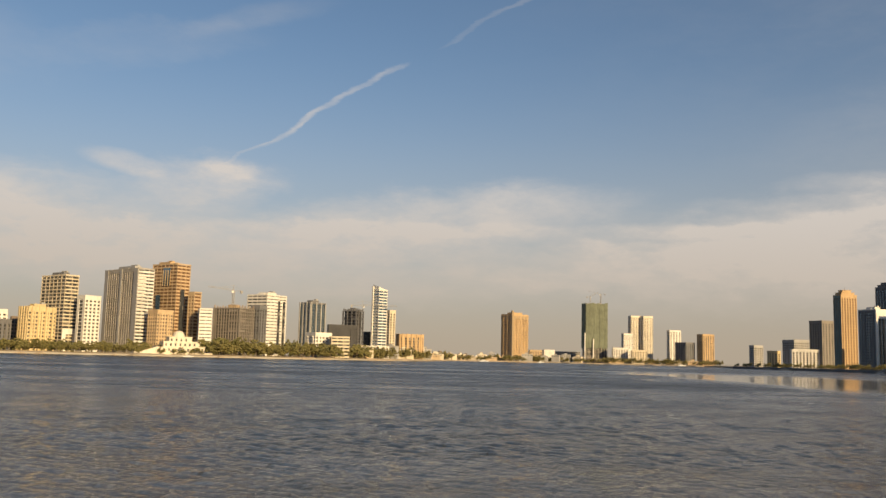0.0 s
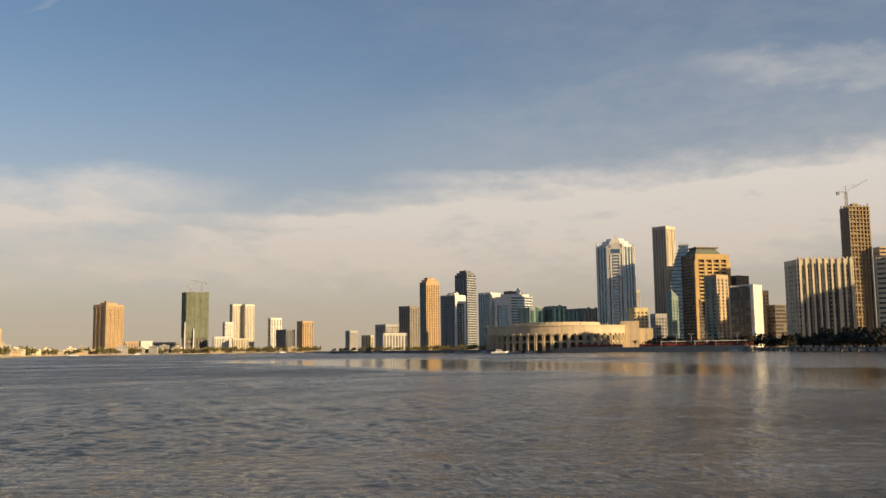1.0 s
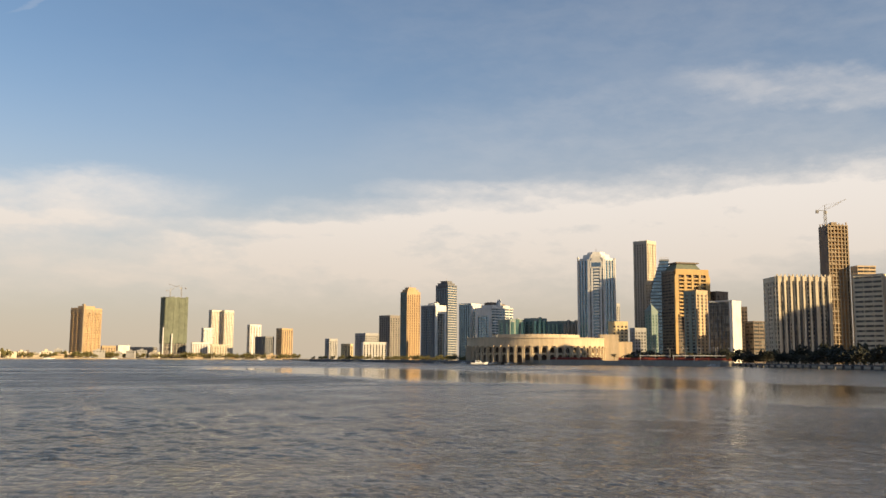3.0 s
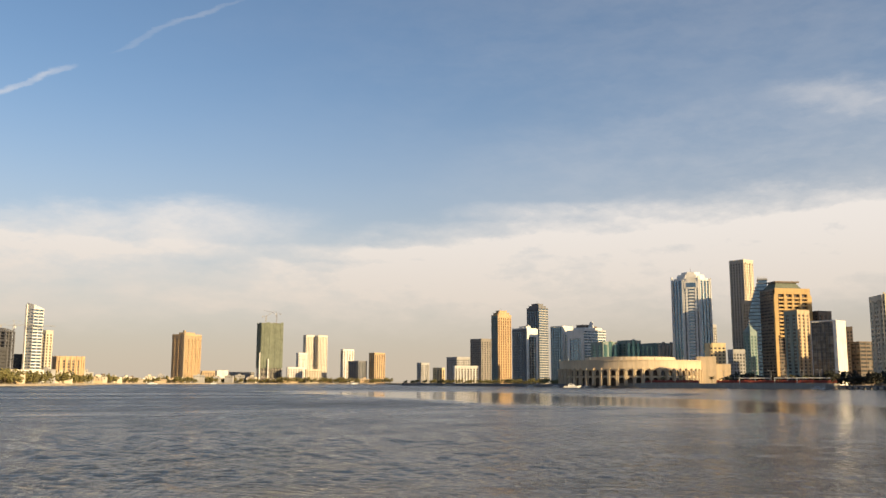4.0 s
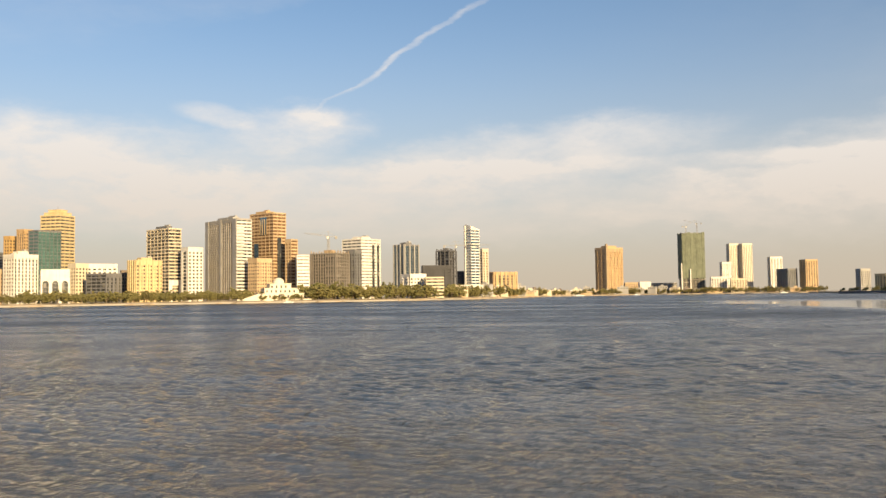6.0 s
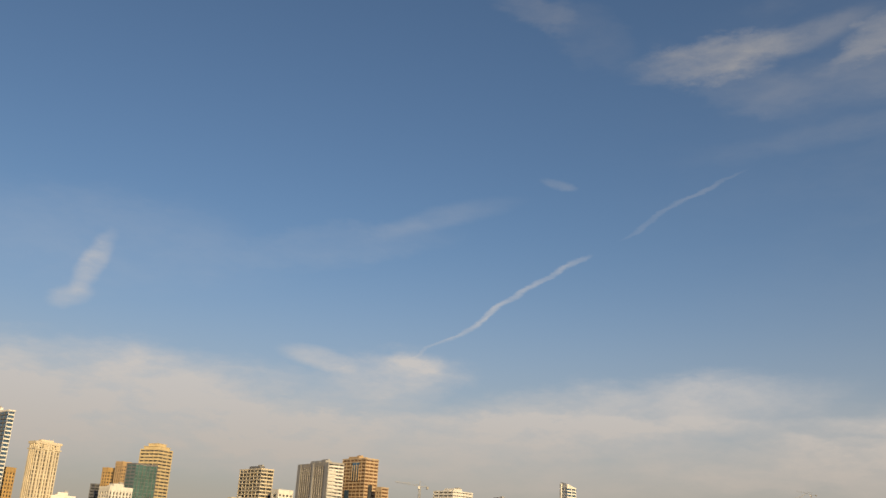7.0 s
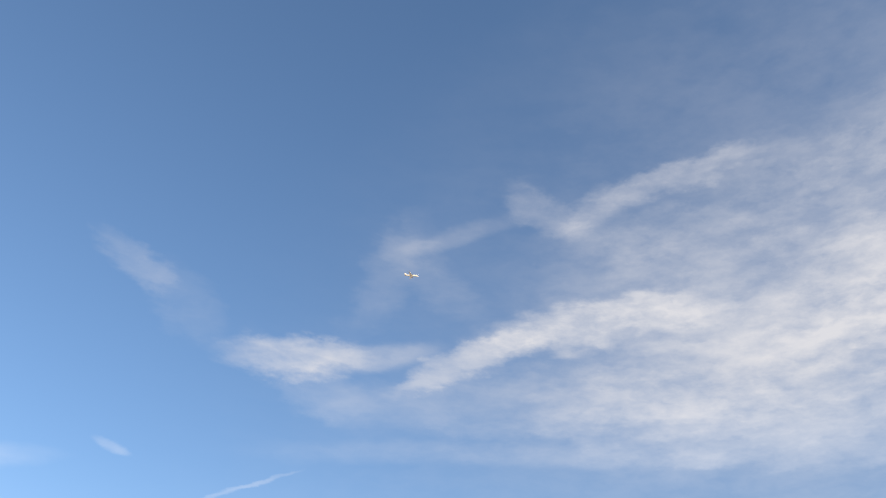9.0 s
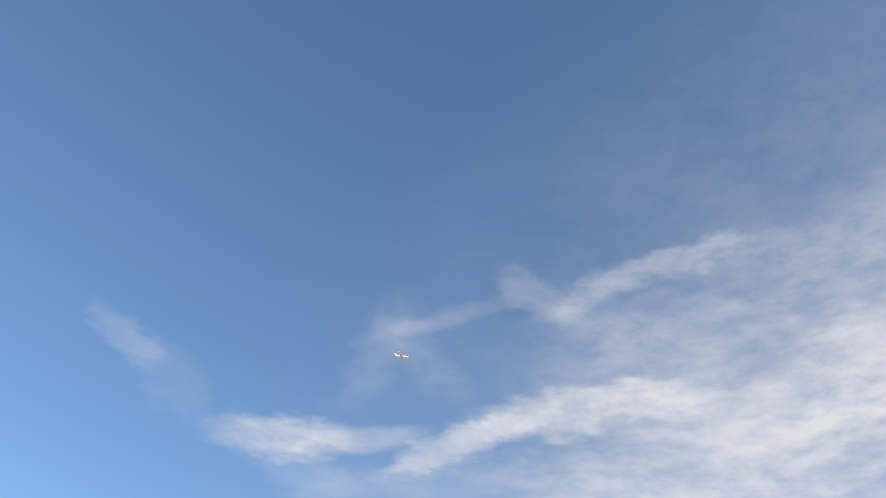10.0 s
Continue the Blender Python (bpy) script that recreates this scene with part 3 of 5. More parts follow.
def ribbed_octagon(name, label, x, y, rz, r, h):
    """A tall tower on an eight-sided plan: glass facets between white ribs, balcony stacks on every other side, a stepped crown."""
    h -= GROUND
    root = thing(name, label, "building", pose(x, y, GROUND, 0, 0, rz), "buildings round the lagoon")
    q = r / math.cos(radians(22.5))
    part("body", Solid().prism(octagon(q - 0.6, -0.6), octagon(q - 0.6, h - 1)), M.blueglass, root)
    long = 2 * r * math.tan(radians(22.5))
    floors = round(h / 3.3)
    fh = h / floors
    for k in range(8):
        s = Solid()
        stack = k % 2 == 0
        for i in range(floors):
            s.box(-long / 2, -r + 0.1, i * fh, long / 2, -r + 0.8, i * fh + (0.9 if stack else 0.16))
            if stack:
                s.box(-0.16 * long, -r - 1.0, i * fh, 0.16 * long, -r + 0.1, i * fh + 1.7)
        for u in () if stack else (-0.4, -0.14, 0.14, 0.4):
            s.box(u * long - 0.45, -r - 0.2, 0, u * long + 0.45, -r + 0.3, h)
        if stack:
            for u in (-0.5, -0.28, 0.28, 0.5):
                s.box(u * long - 1.0, -r - 0.7, 0, u * long + 1.0, -r + 0.3, h)
        ob = tagged(part("facade", s, M.white, root), kind="stuff")
        ob.matrix_basis = pose(0, 0, 0, 0, 0, 45 * k)
        ob = part("rib", Solid().box(-1.2, -q - 0.5, 0, 1.2, -q + 0.9, h + (3.5 if stack else 0.5)), M.white, root)
        ob.matrix_basis = pose(0, 0, 0, 0, 0, 45 * k + 22.5)
        if stack:
            # dark glass strips painting the shaded reflections on the lower facets
            for u in (-0.39, 0.2, 0.37):
                line = part("glass_shaft", Solid().box(u * long - 0.7, -r - 0.35, 0, u * long + 0.7, -r - 0.05, h * 0.7), M.glass, root, "dark glass strip, in places standing for shade")
                line.matrix_basis = pose(0, 0, 0, 0, 0, 45 * k)
            ob = part("gable", Solid().box(-long * 0.42, -r - 0.9, h - 9, long * 0.42, -r + 0.2, h - 2).box(-long * 0.26, -r - 0.9, h - 2, long * 0.26, -r + 0.2, h + 3), M.white, root)
            ob.matrix_basis = pose(0, 0, 0, 0, 0, 45 * k)
            part("gable_window", Solid().box(-long * 0.3, -r - 1.1, h - 8, long * 0.3, -r - 0.9, h - 3.5), M.blueglass, ob)
    for q0, z0, z1 in ((0.93, -1, 2.0), (0.74, 2.0, 6.0), (0.5, 6.0, 9.0)):
        step = part("crown_step", Solid().prism(octagon(q * q0, h + z0), octagon(q * q0 * 0.94, h + z1)), M.white, root)
    part("mast", Solid().box(-0.2, -0.2, h + 9, 0.2, 0.2, h + 14), M.steel, step)
    return root


def curved_wing(name, label, x, y, rz, w, d, h):
    """A glass wing whose outer edge leans in towards the top, with a floor band at each storey."""
    h -= GROUND
    root = thing(name, label, "building", pose(x, y, GROUND, 0, 0, rz), "buildings round the lagoon")
    floors = round(h / 3.6)

    def edge(z):
        return -w / 2 + w * 0.62 * max(0.0, (z / h - 0.35) / 0.65) ** 2.2

    glass, bands = Solid(), Solid()
    for i in range(floors):
        z0, z1 = h * i / floors, h * (i + 1) / floors
        a, b = edge(z0), edge(z1)
        glass.prism([(a, -d / 2, z0), (w / 2, -d / 2, z0), (w / 2, d / 2, z0), (a, d / 2, z0)], [(b, -d / 2, z1), (w / 2, -d / 2, z1), (w / 2, d / 2, z1), (b, d / 2, z1)])
        bands.box(a - 0.5, -d / 2 - 0.5, z0, w / 2 + 0.2, d / 2 + 0.2, z0 + 0.7)
    part("body", glass, M.blueglass, root)
    tagged(part("floor_bands", bands, M.grey, root), kind="stuff")
    cap = part("roof", Solid().box(edge(h) - 1.2, -d / 2 - 1, h, w / 2 + 0.5, d / 2 + 0.5, h + 1.6), M.palegrey, root)
    part("roof_rail", Solid().box(edge(h) - 0.8, -d / 2 - 0.8, h + 2.8, w / 2, -d / 2 - 0.4, h + 3.3).box(edge(h) - 0.8, -d / 2 - 0.8, h + 1.6, edge(h) - 0.4, -d / 2 - 0.4, h + 3.3), M.white, cap)
    return root


def shade_slots(root, at, deep=0.5):
    """Proud dark strips between the shafts of a slab, painting the shade of recessed slots."""
    wr, wl, h, g = SIZE[root.name]
    for k in at:
        s = Solid()
        put(s, "R", wr, wl, wr * k, wr * k + deep * 2, -0.95, -0.05, 0, h - 2)
        part("slot", s, M.dark, root, "dark strip painted as a shaded slot")
    return root


def blank_ends(root, mat):
    """Plain wall strips at both ends of the long side and white balcony slabs at its corner."""
    wr, wl, h, g = SIZE[root.name]
    for a, b in ((0.0, 0.13), (0.46, 0.54), (0.87, 1.0)):
        s = Solid()
        put(s, "L", wr, wl, wl * a + 0.7, wl * b - 0.7, -0.5, -0.05, 0, h + 0.9)
        part("blank_wall", s, mat, root)
    for i in range(1, int((h - 3) / 3.15)):
        s = Solid()
        put(s, "R", wr, wl, -0.9, wr * 0.45, -1.2, 0.0, i * 3.15, i * 3.15 + 1.2)
        part("balcony", s, M.white, root)
    return root


def glass_bays(root, glass, n=4, side="R"):
    """Rounded glass bays that stand out from one side."""
    wr, wl, h, g = SIZE[root.name]
    w = wr if side == "R" else wl
    for k in range(n):
        c, r = w * (k + 0.5) / n, w / n * 0.36
        ring = [(c - r + 2 * r * j / 6, 1.8 * math.sin(math.pi * j / 6)) for j in range(7)]
        if side == "R":
            pts = [(-wr / 2 + u, -wl / 2 - 0.1 - v) for u, v in ring]
        else:
            pts = [(-wr / 2 - 0.1 - v, -wl / 2 + u) for u, v in reversed(ring)]
        top = h - 2 + 3 * (k % 2)
        bay = part("glass_bay", Solid().prism([(px, py, 1) for px, py in pts], [(px, py, top) for px, py in pts]), glass, root)
        part("bay_cap", Solid().prism([(px, py, top) for px, py in pts], [(px, py, top + 1.2) for px, py in pts]), M.palegrey, bay)
    return root


# ---- ground, shore and water ----


def shore(az):
    """Distance of the water's edge from the camera, by heading in degrees."""
    knots = ((-180, 1.6), (-150, 3), (-120, 14), (-100, 90), (-77.16, 380), (-57.68, 640), (-38.2, 740), (-26.51, 785), (-16.77, 795), (-11.9, 805), (-8.01, 830), (-5.08, 890), (-2.65, 960), (-0.7, 1080), (1.73, 1600), (6.6, 1850), (12.45, 1920), (16.93, 1920), (18.1, 1180), (24.14, 960), (28.03, 780), (35.82, 720), (43.13, 660), (44.2, 700), (49.46, 560), (56.28, 420), (65.04, 260), (78.68, 150), (100, 60), (125, 12), (150, 3), (180, 1.6))
    for (a, d), (b, e) in zip(knots, knots[1:]):
        if a <= az <= b:
            return d + (e - d) * (az - a) / (b - a)


def build_ground():
    me = bmesh.new()
    rings = []
    azs = [-180 + k * 0.5 for k in range(720)]
    for az in azs:
        d = shore(az) * (1 + 0.004 * math.sin(az * 5) + 0.003 * math.sin(az * 13.7))
        way = heading(az)
        k = 0.3 if d < 60 else 2.5
        ring = [(way * (d - k * 0.4)).to_tuple()[:2] + (-1.0,), (way * d).to_tuple()[:2] + (0.5,), (way * (d + k)).to_tuple()[:2] + (1.5,), (way * (d + k * 2.5)).to_tuple()[:2] + (GROUND,), (way * 4900).to_tuple()[:2] + (GROUND,)]
        rings.append([me.verts.new(p) for p in ring])
    for a, b in zip(rings, rings[1:] + rings[:1]):
        for i in range(4):
            me.faces.new((a[i], a[i + 1], b[i + 1], b[i]))
    bmesh.ops.recalc_face_normals(me, faces=me.faces[:])
    data = bpy.data.meshes.new("ground")
    me.to_mesh(data)
    data.materials.append(M.earth)
    ob = tagged(new("ground", data), "sandy built-up ground round the lagoon", "ground", kind="structure")
    return ob


build_ground()


def build_water():
    """The lagoon: one sheet of short wind ripples, finest where the shore is near and flat far out."""
    fine = np.arange(-44.0, 70.0, 0.125)
    az = np.radians(np.concatenate([fine, np.arange(70.0, 316.0, 3.0)]))
    r = [0.0, 4.0, 8.0, 12.0]
    while r[-1] < 2600:
        r.append(r[-1] + (0.13 if r[-1] < 40 else r[-1] * (0.0031 if r[-1] < 300 else 0.05)))
    r = np.array(r)
    x, y = np.outer(r, np.sin(az)), np.outer(r, np.cos(az))
    rng = np.random.RandomState(5)
    gap = np.maximum(np.gradient(r), 0.0022 * r)[:, None]
    z = np.zeros_like(x)
    for k in range(36):
        long = 0.28 * 5.6 ** (k / 35)
        way = radians(215) + rng.normal() * 0.7
        kx, ky = 2 * np.pi / long * np.sin(way), 2 * np.pi / long * np.cos(way)
        keep = np.clip(long / gap / 2.6 - 1.1, 0, 1)
        # the longer waves need open water to grow
        fetch = np.clip(r / (46 * long), 0.1, 1.0)[:, None] ** 1.5
        z += keep * fetch * long * 0.0070 * (0.34 / long) ** 0.15 * np.sin(kx * x + ky * y + rng.uniform(0, 6.3))
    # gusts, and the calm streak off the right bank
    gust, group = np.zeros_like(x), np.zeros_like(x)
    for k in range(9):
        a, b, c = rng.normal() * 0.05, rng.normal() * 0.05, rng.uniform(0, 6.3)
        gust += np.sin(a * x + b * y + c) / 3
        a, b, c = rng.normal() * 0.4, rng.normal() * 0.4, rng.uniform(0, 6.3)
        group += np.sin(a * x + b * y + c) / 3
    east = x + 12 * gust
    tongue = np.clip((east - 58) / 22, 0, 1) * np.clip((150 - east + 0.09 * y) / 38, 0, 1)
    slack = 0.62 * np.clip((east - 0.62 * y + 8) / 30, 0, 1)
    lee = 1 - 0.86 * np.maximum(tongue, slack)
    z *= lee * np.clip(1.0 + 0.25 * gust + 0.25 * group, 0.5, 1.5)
    n, m = x.shape
    data = bpy.data.meshes.new("water")
    at = np.stack([x, y, z], -1).reshape(-1, 3).astype(np.float32)
    i, j = np.meshgrid(np.arange(n - 1), np.arange(m), indexing="ij")
    a, b = i * m + j, i * m + (j + 1) % m
    quads = np.stack([a, b, b + m, a + m], -1).reshape(-1, 4)
    data.vertices.add(len(at))
    data.vertices.foreach_set("co", at.ravel())
    data.loops.add(quads.size)
    data.loops.foreach_set("vertex_index", quads[:, ::-1].ravel().astype(np.int32))
    data.polygons.add(len(quads))
    data.polygons.foreach_set("loop_start", np.arange(0, quads.size, 4, dtype=np.int32))
    data.polygons.foreach_set("use_smooth", np.ones(len(quads), dtype=bool))
    data.update(calc_edges=True)
    data.validate()
    data.materials.append(M.water)
    return tagged(new("water", data), "rippled blue grey lagoon water", "water", kind="structure")


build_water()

# ---- the left bank, from the far end of the promenade inwards ----
plant_roof(tower("glass_tower", "tall blue glass tower with pale floor bands beside the lagoon", -504.6, 663.3, 62.3, 5.3, 69.6, 93.6, M.white, M.blueglass, ("bands", 0.34), ("bands", 0.3, M.darkconc)), M.white)
tower("apartment_block", "yellow ochre apartment block with rows of small windows", -521.5, 719.0, 76.0, 12.1, 10.8, 54.8, M.ochre, M.glass, ("grid", 3.4), ("grid", 3.4))
tower("apartment_block", "low cream apartment block with deep balcony rows", -488.0, 685.5, 38.5, 20.1, 21.5, 21.2, M.cream, M.glass, ("bands", 0.5), ("bands", 0.5))
pilasters(crown_rim(tower("apartment_tower", "tall cream apartment tower with vertical piers and a wider crown", -477.5, 703.4, 64.2, 22.1, 10.2, 74.7, M.cream, M.glass, ("piers", 2.8), ("grid", 2.6)), M.cream), M.cream, (0.25, 0.5, 0.75))
gable(tower("apartment_block", "cream apartment block with an arched gable", -461.6, 715.6, 36.8, 19.1, 21.5, 32.8, M.white, M.glass, ("grid", 3.8), ("grid", 3.8)), M.white)
tower("apartment_block", "tan apartment block with flat parapet", -449.0, 731.9, 66.5, 14.9, 10.2, 30.9, M.tan, M.glass, ("grid", 3.2), ("grid", 4.5))
tower("office_tower", "distant grey office tower behind the shore", -546.1, 903.3, 71.2, 7.3, 7.8, 54.5, M.grey, M.glass, ("bands", 0.4), ("bands", 0.4))
tower("apartment_tower", "ochre apartment tower behind the white blocks", -501.4, 850.1, 70.6, 11.0, 8.2, 67.2, M.ochre, M.glass, ("grid", 3.4), ("grid", 3.4))
tower("apartment_tower", "golden tan tower with a dark glass side", -481.3, 839.3, 69.9, 10.9, 9.8, 72.6, M.orange, M.glass, ("grid", 3.0), ("piers", 3.0))
tower("glass_tower", "teal mirror glass office tower with a plain slab front", -439.6, 800.3, 63.8, 23.7, 14.6, 67.7, M.grey, M.tealglass, ("curtain", 4.0), ("bands", 0.5))
crown_steps(tower("apartment_tower", "tall pale yellow tower with banded balconies and a stepped crown", -445.4, 834.0, 78.1, 20.3, 22.8, 84.5, M.yellow, M.glass, ("bands", 0.55), ("bands", 0.55)), M.yellow)
arcade_foot(tower("apartment_block", "white apartment block with tall vertical fins and an arcaded foot", -421.9, 729.7, 60.1, 21.4, 17.0, 42.4, M.white, M.glass, ("piers", 3.2), ("grid", 3.6)), M.white)
arch_front(tower("apartment_block", "white block with three tall arches in its front", -396.0, 736.8, 31.3, 21.7, 21.5, 28.7, M.white, M.glass, ("curtain", 3.6, M.grey), ("grid", 3.6)), M.white)
tower("apartment_block", "cream block with shallow window rows", -394.1, 773.8, 62.0, 13.0, 10.8, 36.0, M.cream, M.glass, ("grid", 3.4), ("grid", 3.4))
tower("apartment_block", "long white block with a blank upper wall", -396.6, 822.3, 30.8, 26.6, 23.2, 37.0, M.white, M.glass, ("grid", 4.4), ("grid", 4.4))
tower("office_block", "low dark glass office block with pale piers", -365.0, 762.1, 70.6, 18.1, 23.2, 26.4, M.grey, M.glass, ("piers", 5.0), ("bands", 0.35))
# this block's shade is partly put into its dark brown wall
tower("apartment_block", "narrow shaded brown block between towers", -367.8, 807.8, 28.5, 5.6, 14.4, 30.5, M.brown, M.glass, ("grid", 3.5), ("grid", 3.5))
pilasters(plant_roof(tower("apartment_block", "warm yellow apartment block with regular square windows", -335.5, 779.1, 53.3, 25.2, 15.3, 37.6, M.yellow, M.glass, ("grid", 3.3), ("grid", 3.3)), M.yellow), M.yellow, (0.15, 0.4, 0.65, 0.88))
portal_foot(plant_roof(tower("apartment_tower", "brown glass tower with pale horizontal balcony bands", -340.4, 833.2, 54.2, 13.5, 37.9, 69.3, M.cream, M.glass, ("bands", 0.34), ("bands", 0.3)), M.grey), M.white)
tower("apartment_tower", "white apartment tower with balconies down one side", -307.6, 818.7, 55.6, 16.2, 11.5, 50.8, M.white, M.glass, ("grid", 4.4), ("piers", 7.0))
blank_ends(plant_roof(tower("apartment_tower", "tall grey concrete tower with dark window stacks and edge balconies", -278.5, 834.4, 48.5, 15.9, 57.9, 76.3, M.stonegrey, M.glass, ("bands", 0.5, M.white), ("piers", 3.7)), M.palegrey), M.palegrey)
orange_top(tower("apartment_tower", "tall orange sandstone tower with balcony bands and dark glass bays", -248.8, 863.7, 56.1, 16.0, 34.6, 84.7, M.tan, M.rust, ("bands", 0.42), ("bands", 0.42)), M.orange)
tower("apartment_tower", "orange sandstone tower wing lower than its neighbour", -221.5, 847.7, 59.7, 8.9, 8.2, 58.4, M.tan, M.rust, ("bands", 0.42), ("grid", 3.8))
tower("apartment_block", "light orange block with projecting balcony stacks", -240.9, 810.7, 56.6, 17.7, 12.4, 39.3, M.tan, M.glass, ("grid", 3.2), ("grid", 3.2))
tower("apartment_tower", "bright cream slab with narrow floor lines", -207.7, 834.0, 19.0, 11.3, 17.6, 42.5, M.white, M.glass, ("bands", 0.7), ("bands", 0.7))
# the near-black core is painted shade inside the open floors
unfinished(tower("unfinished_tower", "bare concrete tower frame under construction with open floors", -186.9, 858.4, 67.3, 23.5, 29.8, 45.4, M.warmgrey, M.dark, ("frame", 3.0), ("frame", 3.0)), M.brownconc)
tower("office_tower", "grey shaded slab tower with vertical strips", -166.4, 872.3, 65.8, 12.0, 10.3, 48.7, M.grey, M.glass, ("piers", 3.6), ("piers", 3.6))
black_strips(plant_roof(tower("apartment_tower", "white tower with black vertical window strips", -170.4, 935.2, 58.3, 30.2, 26.4, 62.4, M.white, M.glass, ("bands", 0.72), ("bands", 0.55)), M.white))
pilasters(plant_roof(tower("glass_tower", "blue glass office tower with pale pilasters", -133.0, 1005.7, 52.6, 22.8, 17.0, 59.8, M.grey, M.blueglass, ("curtain", 3.4), ("curtain", 3.4)), M.grey), M.palegrey)
tower("apartment_block", "low white waterfront block with square windows", -111.2, 895.4, 42.1, 19.4, 15.7, 24.9, M.white, M.glass, ("grid", 4.0), ("grid", 3.2))
tower("apartment_block", "low cream waterfront block with balcony rows", -90.3, 886.5, 11.8, 17.3, 20.0, 21.3, M.cream, M.glass, ("bands", 0.5), ("bands", 0.5))
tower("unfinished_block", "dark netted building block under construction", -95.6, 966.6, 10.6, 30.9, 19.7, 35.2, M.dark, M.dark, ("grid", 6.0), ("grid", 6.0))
# here too a dark solid core stands in for shade between floors
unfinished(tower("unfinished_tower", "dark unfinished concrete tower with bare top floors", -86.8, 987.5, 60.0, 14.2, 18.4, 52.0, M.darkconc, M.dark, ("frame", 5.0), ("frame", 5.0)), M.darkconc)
tower("office_block", "dark low block beside the white tower", -74.5, 1028.2, 9.2, 7.8, 20.7, 30.3, M.dark, M.glass, ("grid", 5.0), ("grid", 5.0))
sail_top(tower("glass_tower", "slender white tower with a slanted sail top and glass bays", -59.4, 1006.3, 43.3, 12.3, 10.2, 75.7, M.white, M.blueglass, ("bands", 0.4), ("bands", 0.62)), M.white)
tower("podium_building", "plain white podium at the foot of the slender tower", -61.0, 990.6, 6.6, 25.2, 32.9, 14.3, M.white, M.glass, ("blank", 1), ("blank", 1))
tower("apartment_tower", "slim cream tower with window niches", -50.5, 1084.1, 42.7, 9.1, 6.0, 58.0, M.cream, M.glass, ("strips", 4.0), ("grid", 4.0))
pilasters(tower("apartment_block", "peach apartment block with vertical stair towers", -29.5, 1162.7, 21.4, 31.9, 15.7, 32.0, M.orange, M.glass, ("piers", 5.0), ("piers", 5.0)), M.orange, (0.1, 0.3, 0.5, 0.7, 0.9))
# ---- the far end of the lagoon ----
slot_top(tower("hotel_tower", "orange brick hotel tower with a dark central slot", 170.4, 1921.6, 40.0, 47.5, 32.7, 97.7, M.orange, M.glass, ("grid", 3.4), ("grid", 3.4)), M.brownconc)
# dark core behind the frame paints the shade of its open floors
green_net(tower("unfinished_tower", "tower under construction wrapped in green safety net", 350.8, 1992.1, 5.0, 47.3, 33.4, 129.4, M.greynet, M.dark, ("frame", 7.0), ("frame", 7.0)))
tower("apartment_tower", "white twin tower with vertical ribs and a rounded top", 452.5, 2062.9, 17.7, 24.0, 13.0, 108.4, M.ivory, M.glass, ("piers", 4.0), ("piers", 6.0))
tower("apartment_tower", "white twin tower with vertical ribs and a rounded top", 479.2, 2056.8, 16.9, 23.9, 13.0, 108.0, M.ivory, M.glass, ("piers", 4.0), ("piers", 6.0))
tower("apartment_block", "small white block with a raised roof corner", 426.7, 2015.7, 13.1, 22.4, 12.0, 66.8, M.white, M.glass, ("grid", 4.0), ("grid", 4.0))
tower("shore_building", "low white shore building", 398.0, 1953.4, -5.6, 31.9, 23.3, 34.4, M.white, M.glass, ("grid", 5.0), ("grid", 5.0))
tower("shore_building", "low cream shore building", 432.1, 1925.5, -6.6, 31.6, 23.1, 30.0, M.cream, M.glass, ("grid", 5.0), ("grid", 5.0))
tower("apartment_tower", "white tower with dark centre strip and arched head", 536.8, 2043.6, 15.2, 28.3, 12.9, 77.2, M.white, M.glass, ("strips", 8.0), ("piers", 9.0))
tower("office_block", "blue grey glass block in front of a white tower", 535.2, 1948.6, 29.7, 26.1, 31.2, 48.8, M.grey, M.blueglass, ("grid", 5.0), ("grid", 5.0))
tower("apartment_tower", "tan tower with pale vertical ribs", 575.0, 1933.8, 23.4, 30.4, 19.0, 66.5, M.orange, M.glass, ("piers", 6.0), ("grid", 4.0))
tower("shore_building", "low white cube on the far shore", 246.2, 1956.5, -2.2, 22.8, 41.1, 26.4, M.white, M.glass, ("blank", 1), ("blank", 1))
tower("shore_building", "low tan house row on the far shore", 217.8, 1953.0, -1.4, 26.4, 27.3, 25.5, M.tan, M.glass, ("grid", 5.0), ("grid", 5.0))
tower("shore_building", "long pale shed on the far shore", 306.9, 2095.0, -3.3, 54.5, 29.6, 25.0, M.palegrey, M.glass, ("bands", 0.5), ("bands", 0.5))
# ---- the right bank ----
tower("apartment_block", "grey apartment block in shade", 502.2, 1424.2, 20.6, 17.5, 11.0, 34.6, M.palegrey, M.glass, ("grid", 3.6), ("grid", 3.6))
tower("apartment_block", "yellow apartment block partly in shade", 508.7, 1367.8, 19.6, 17.0, 9.5, 25.9, M.yellow, M.glass, ("piers", 5.0), ("grid", 4.0))
tower("apartment_block", "grey stepped apartment block", 523.5, 1319.1, 18.3, 28.7, 24.9, 41.4, M.palegrey, M.glass, ("grid", 3.6), ("grid", 3.6))
tower("office_block", "low white block with vertical fins", 495.6, 1216.2, -16.2, 37.9, 22.4, 26.1, M.white, M.glass, ("piers", 4.0), ("piers", 4.0))
tower("apartment_tower", "dark grey tower with balcony recesses", 514.2, 1210.7, 21.9, 20.1, 22.3, 64.3, M.warmgrey, M.glass, ("strips", 5.0), ("strips", 4.0))
crown_steps(tower("apartment_tower", "tall golden sandstone tower with rounded corners", 478.2, 1059.3, 10.7, 20.6, 14.6, 87.3, M.orange, M.rust, ("piers", 3.4), ("strips", 3.4, M.greyteal)), M.orange)
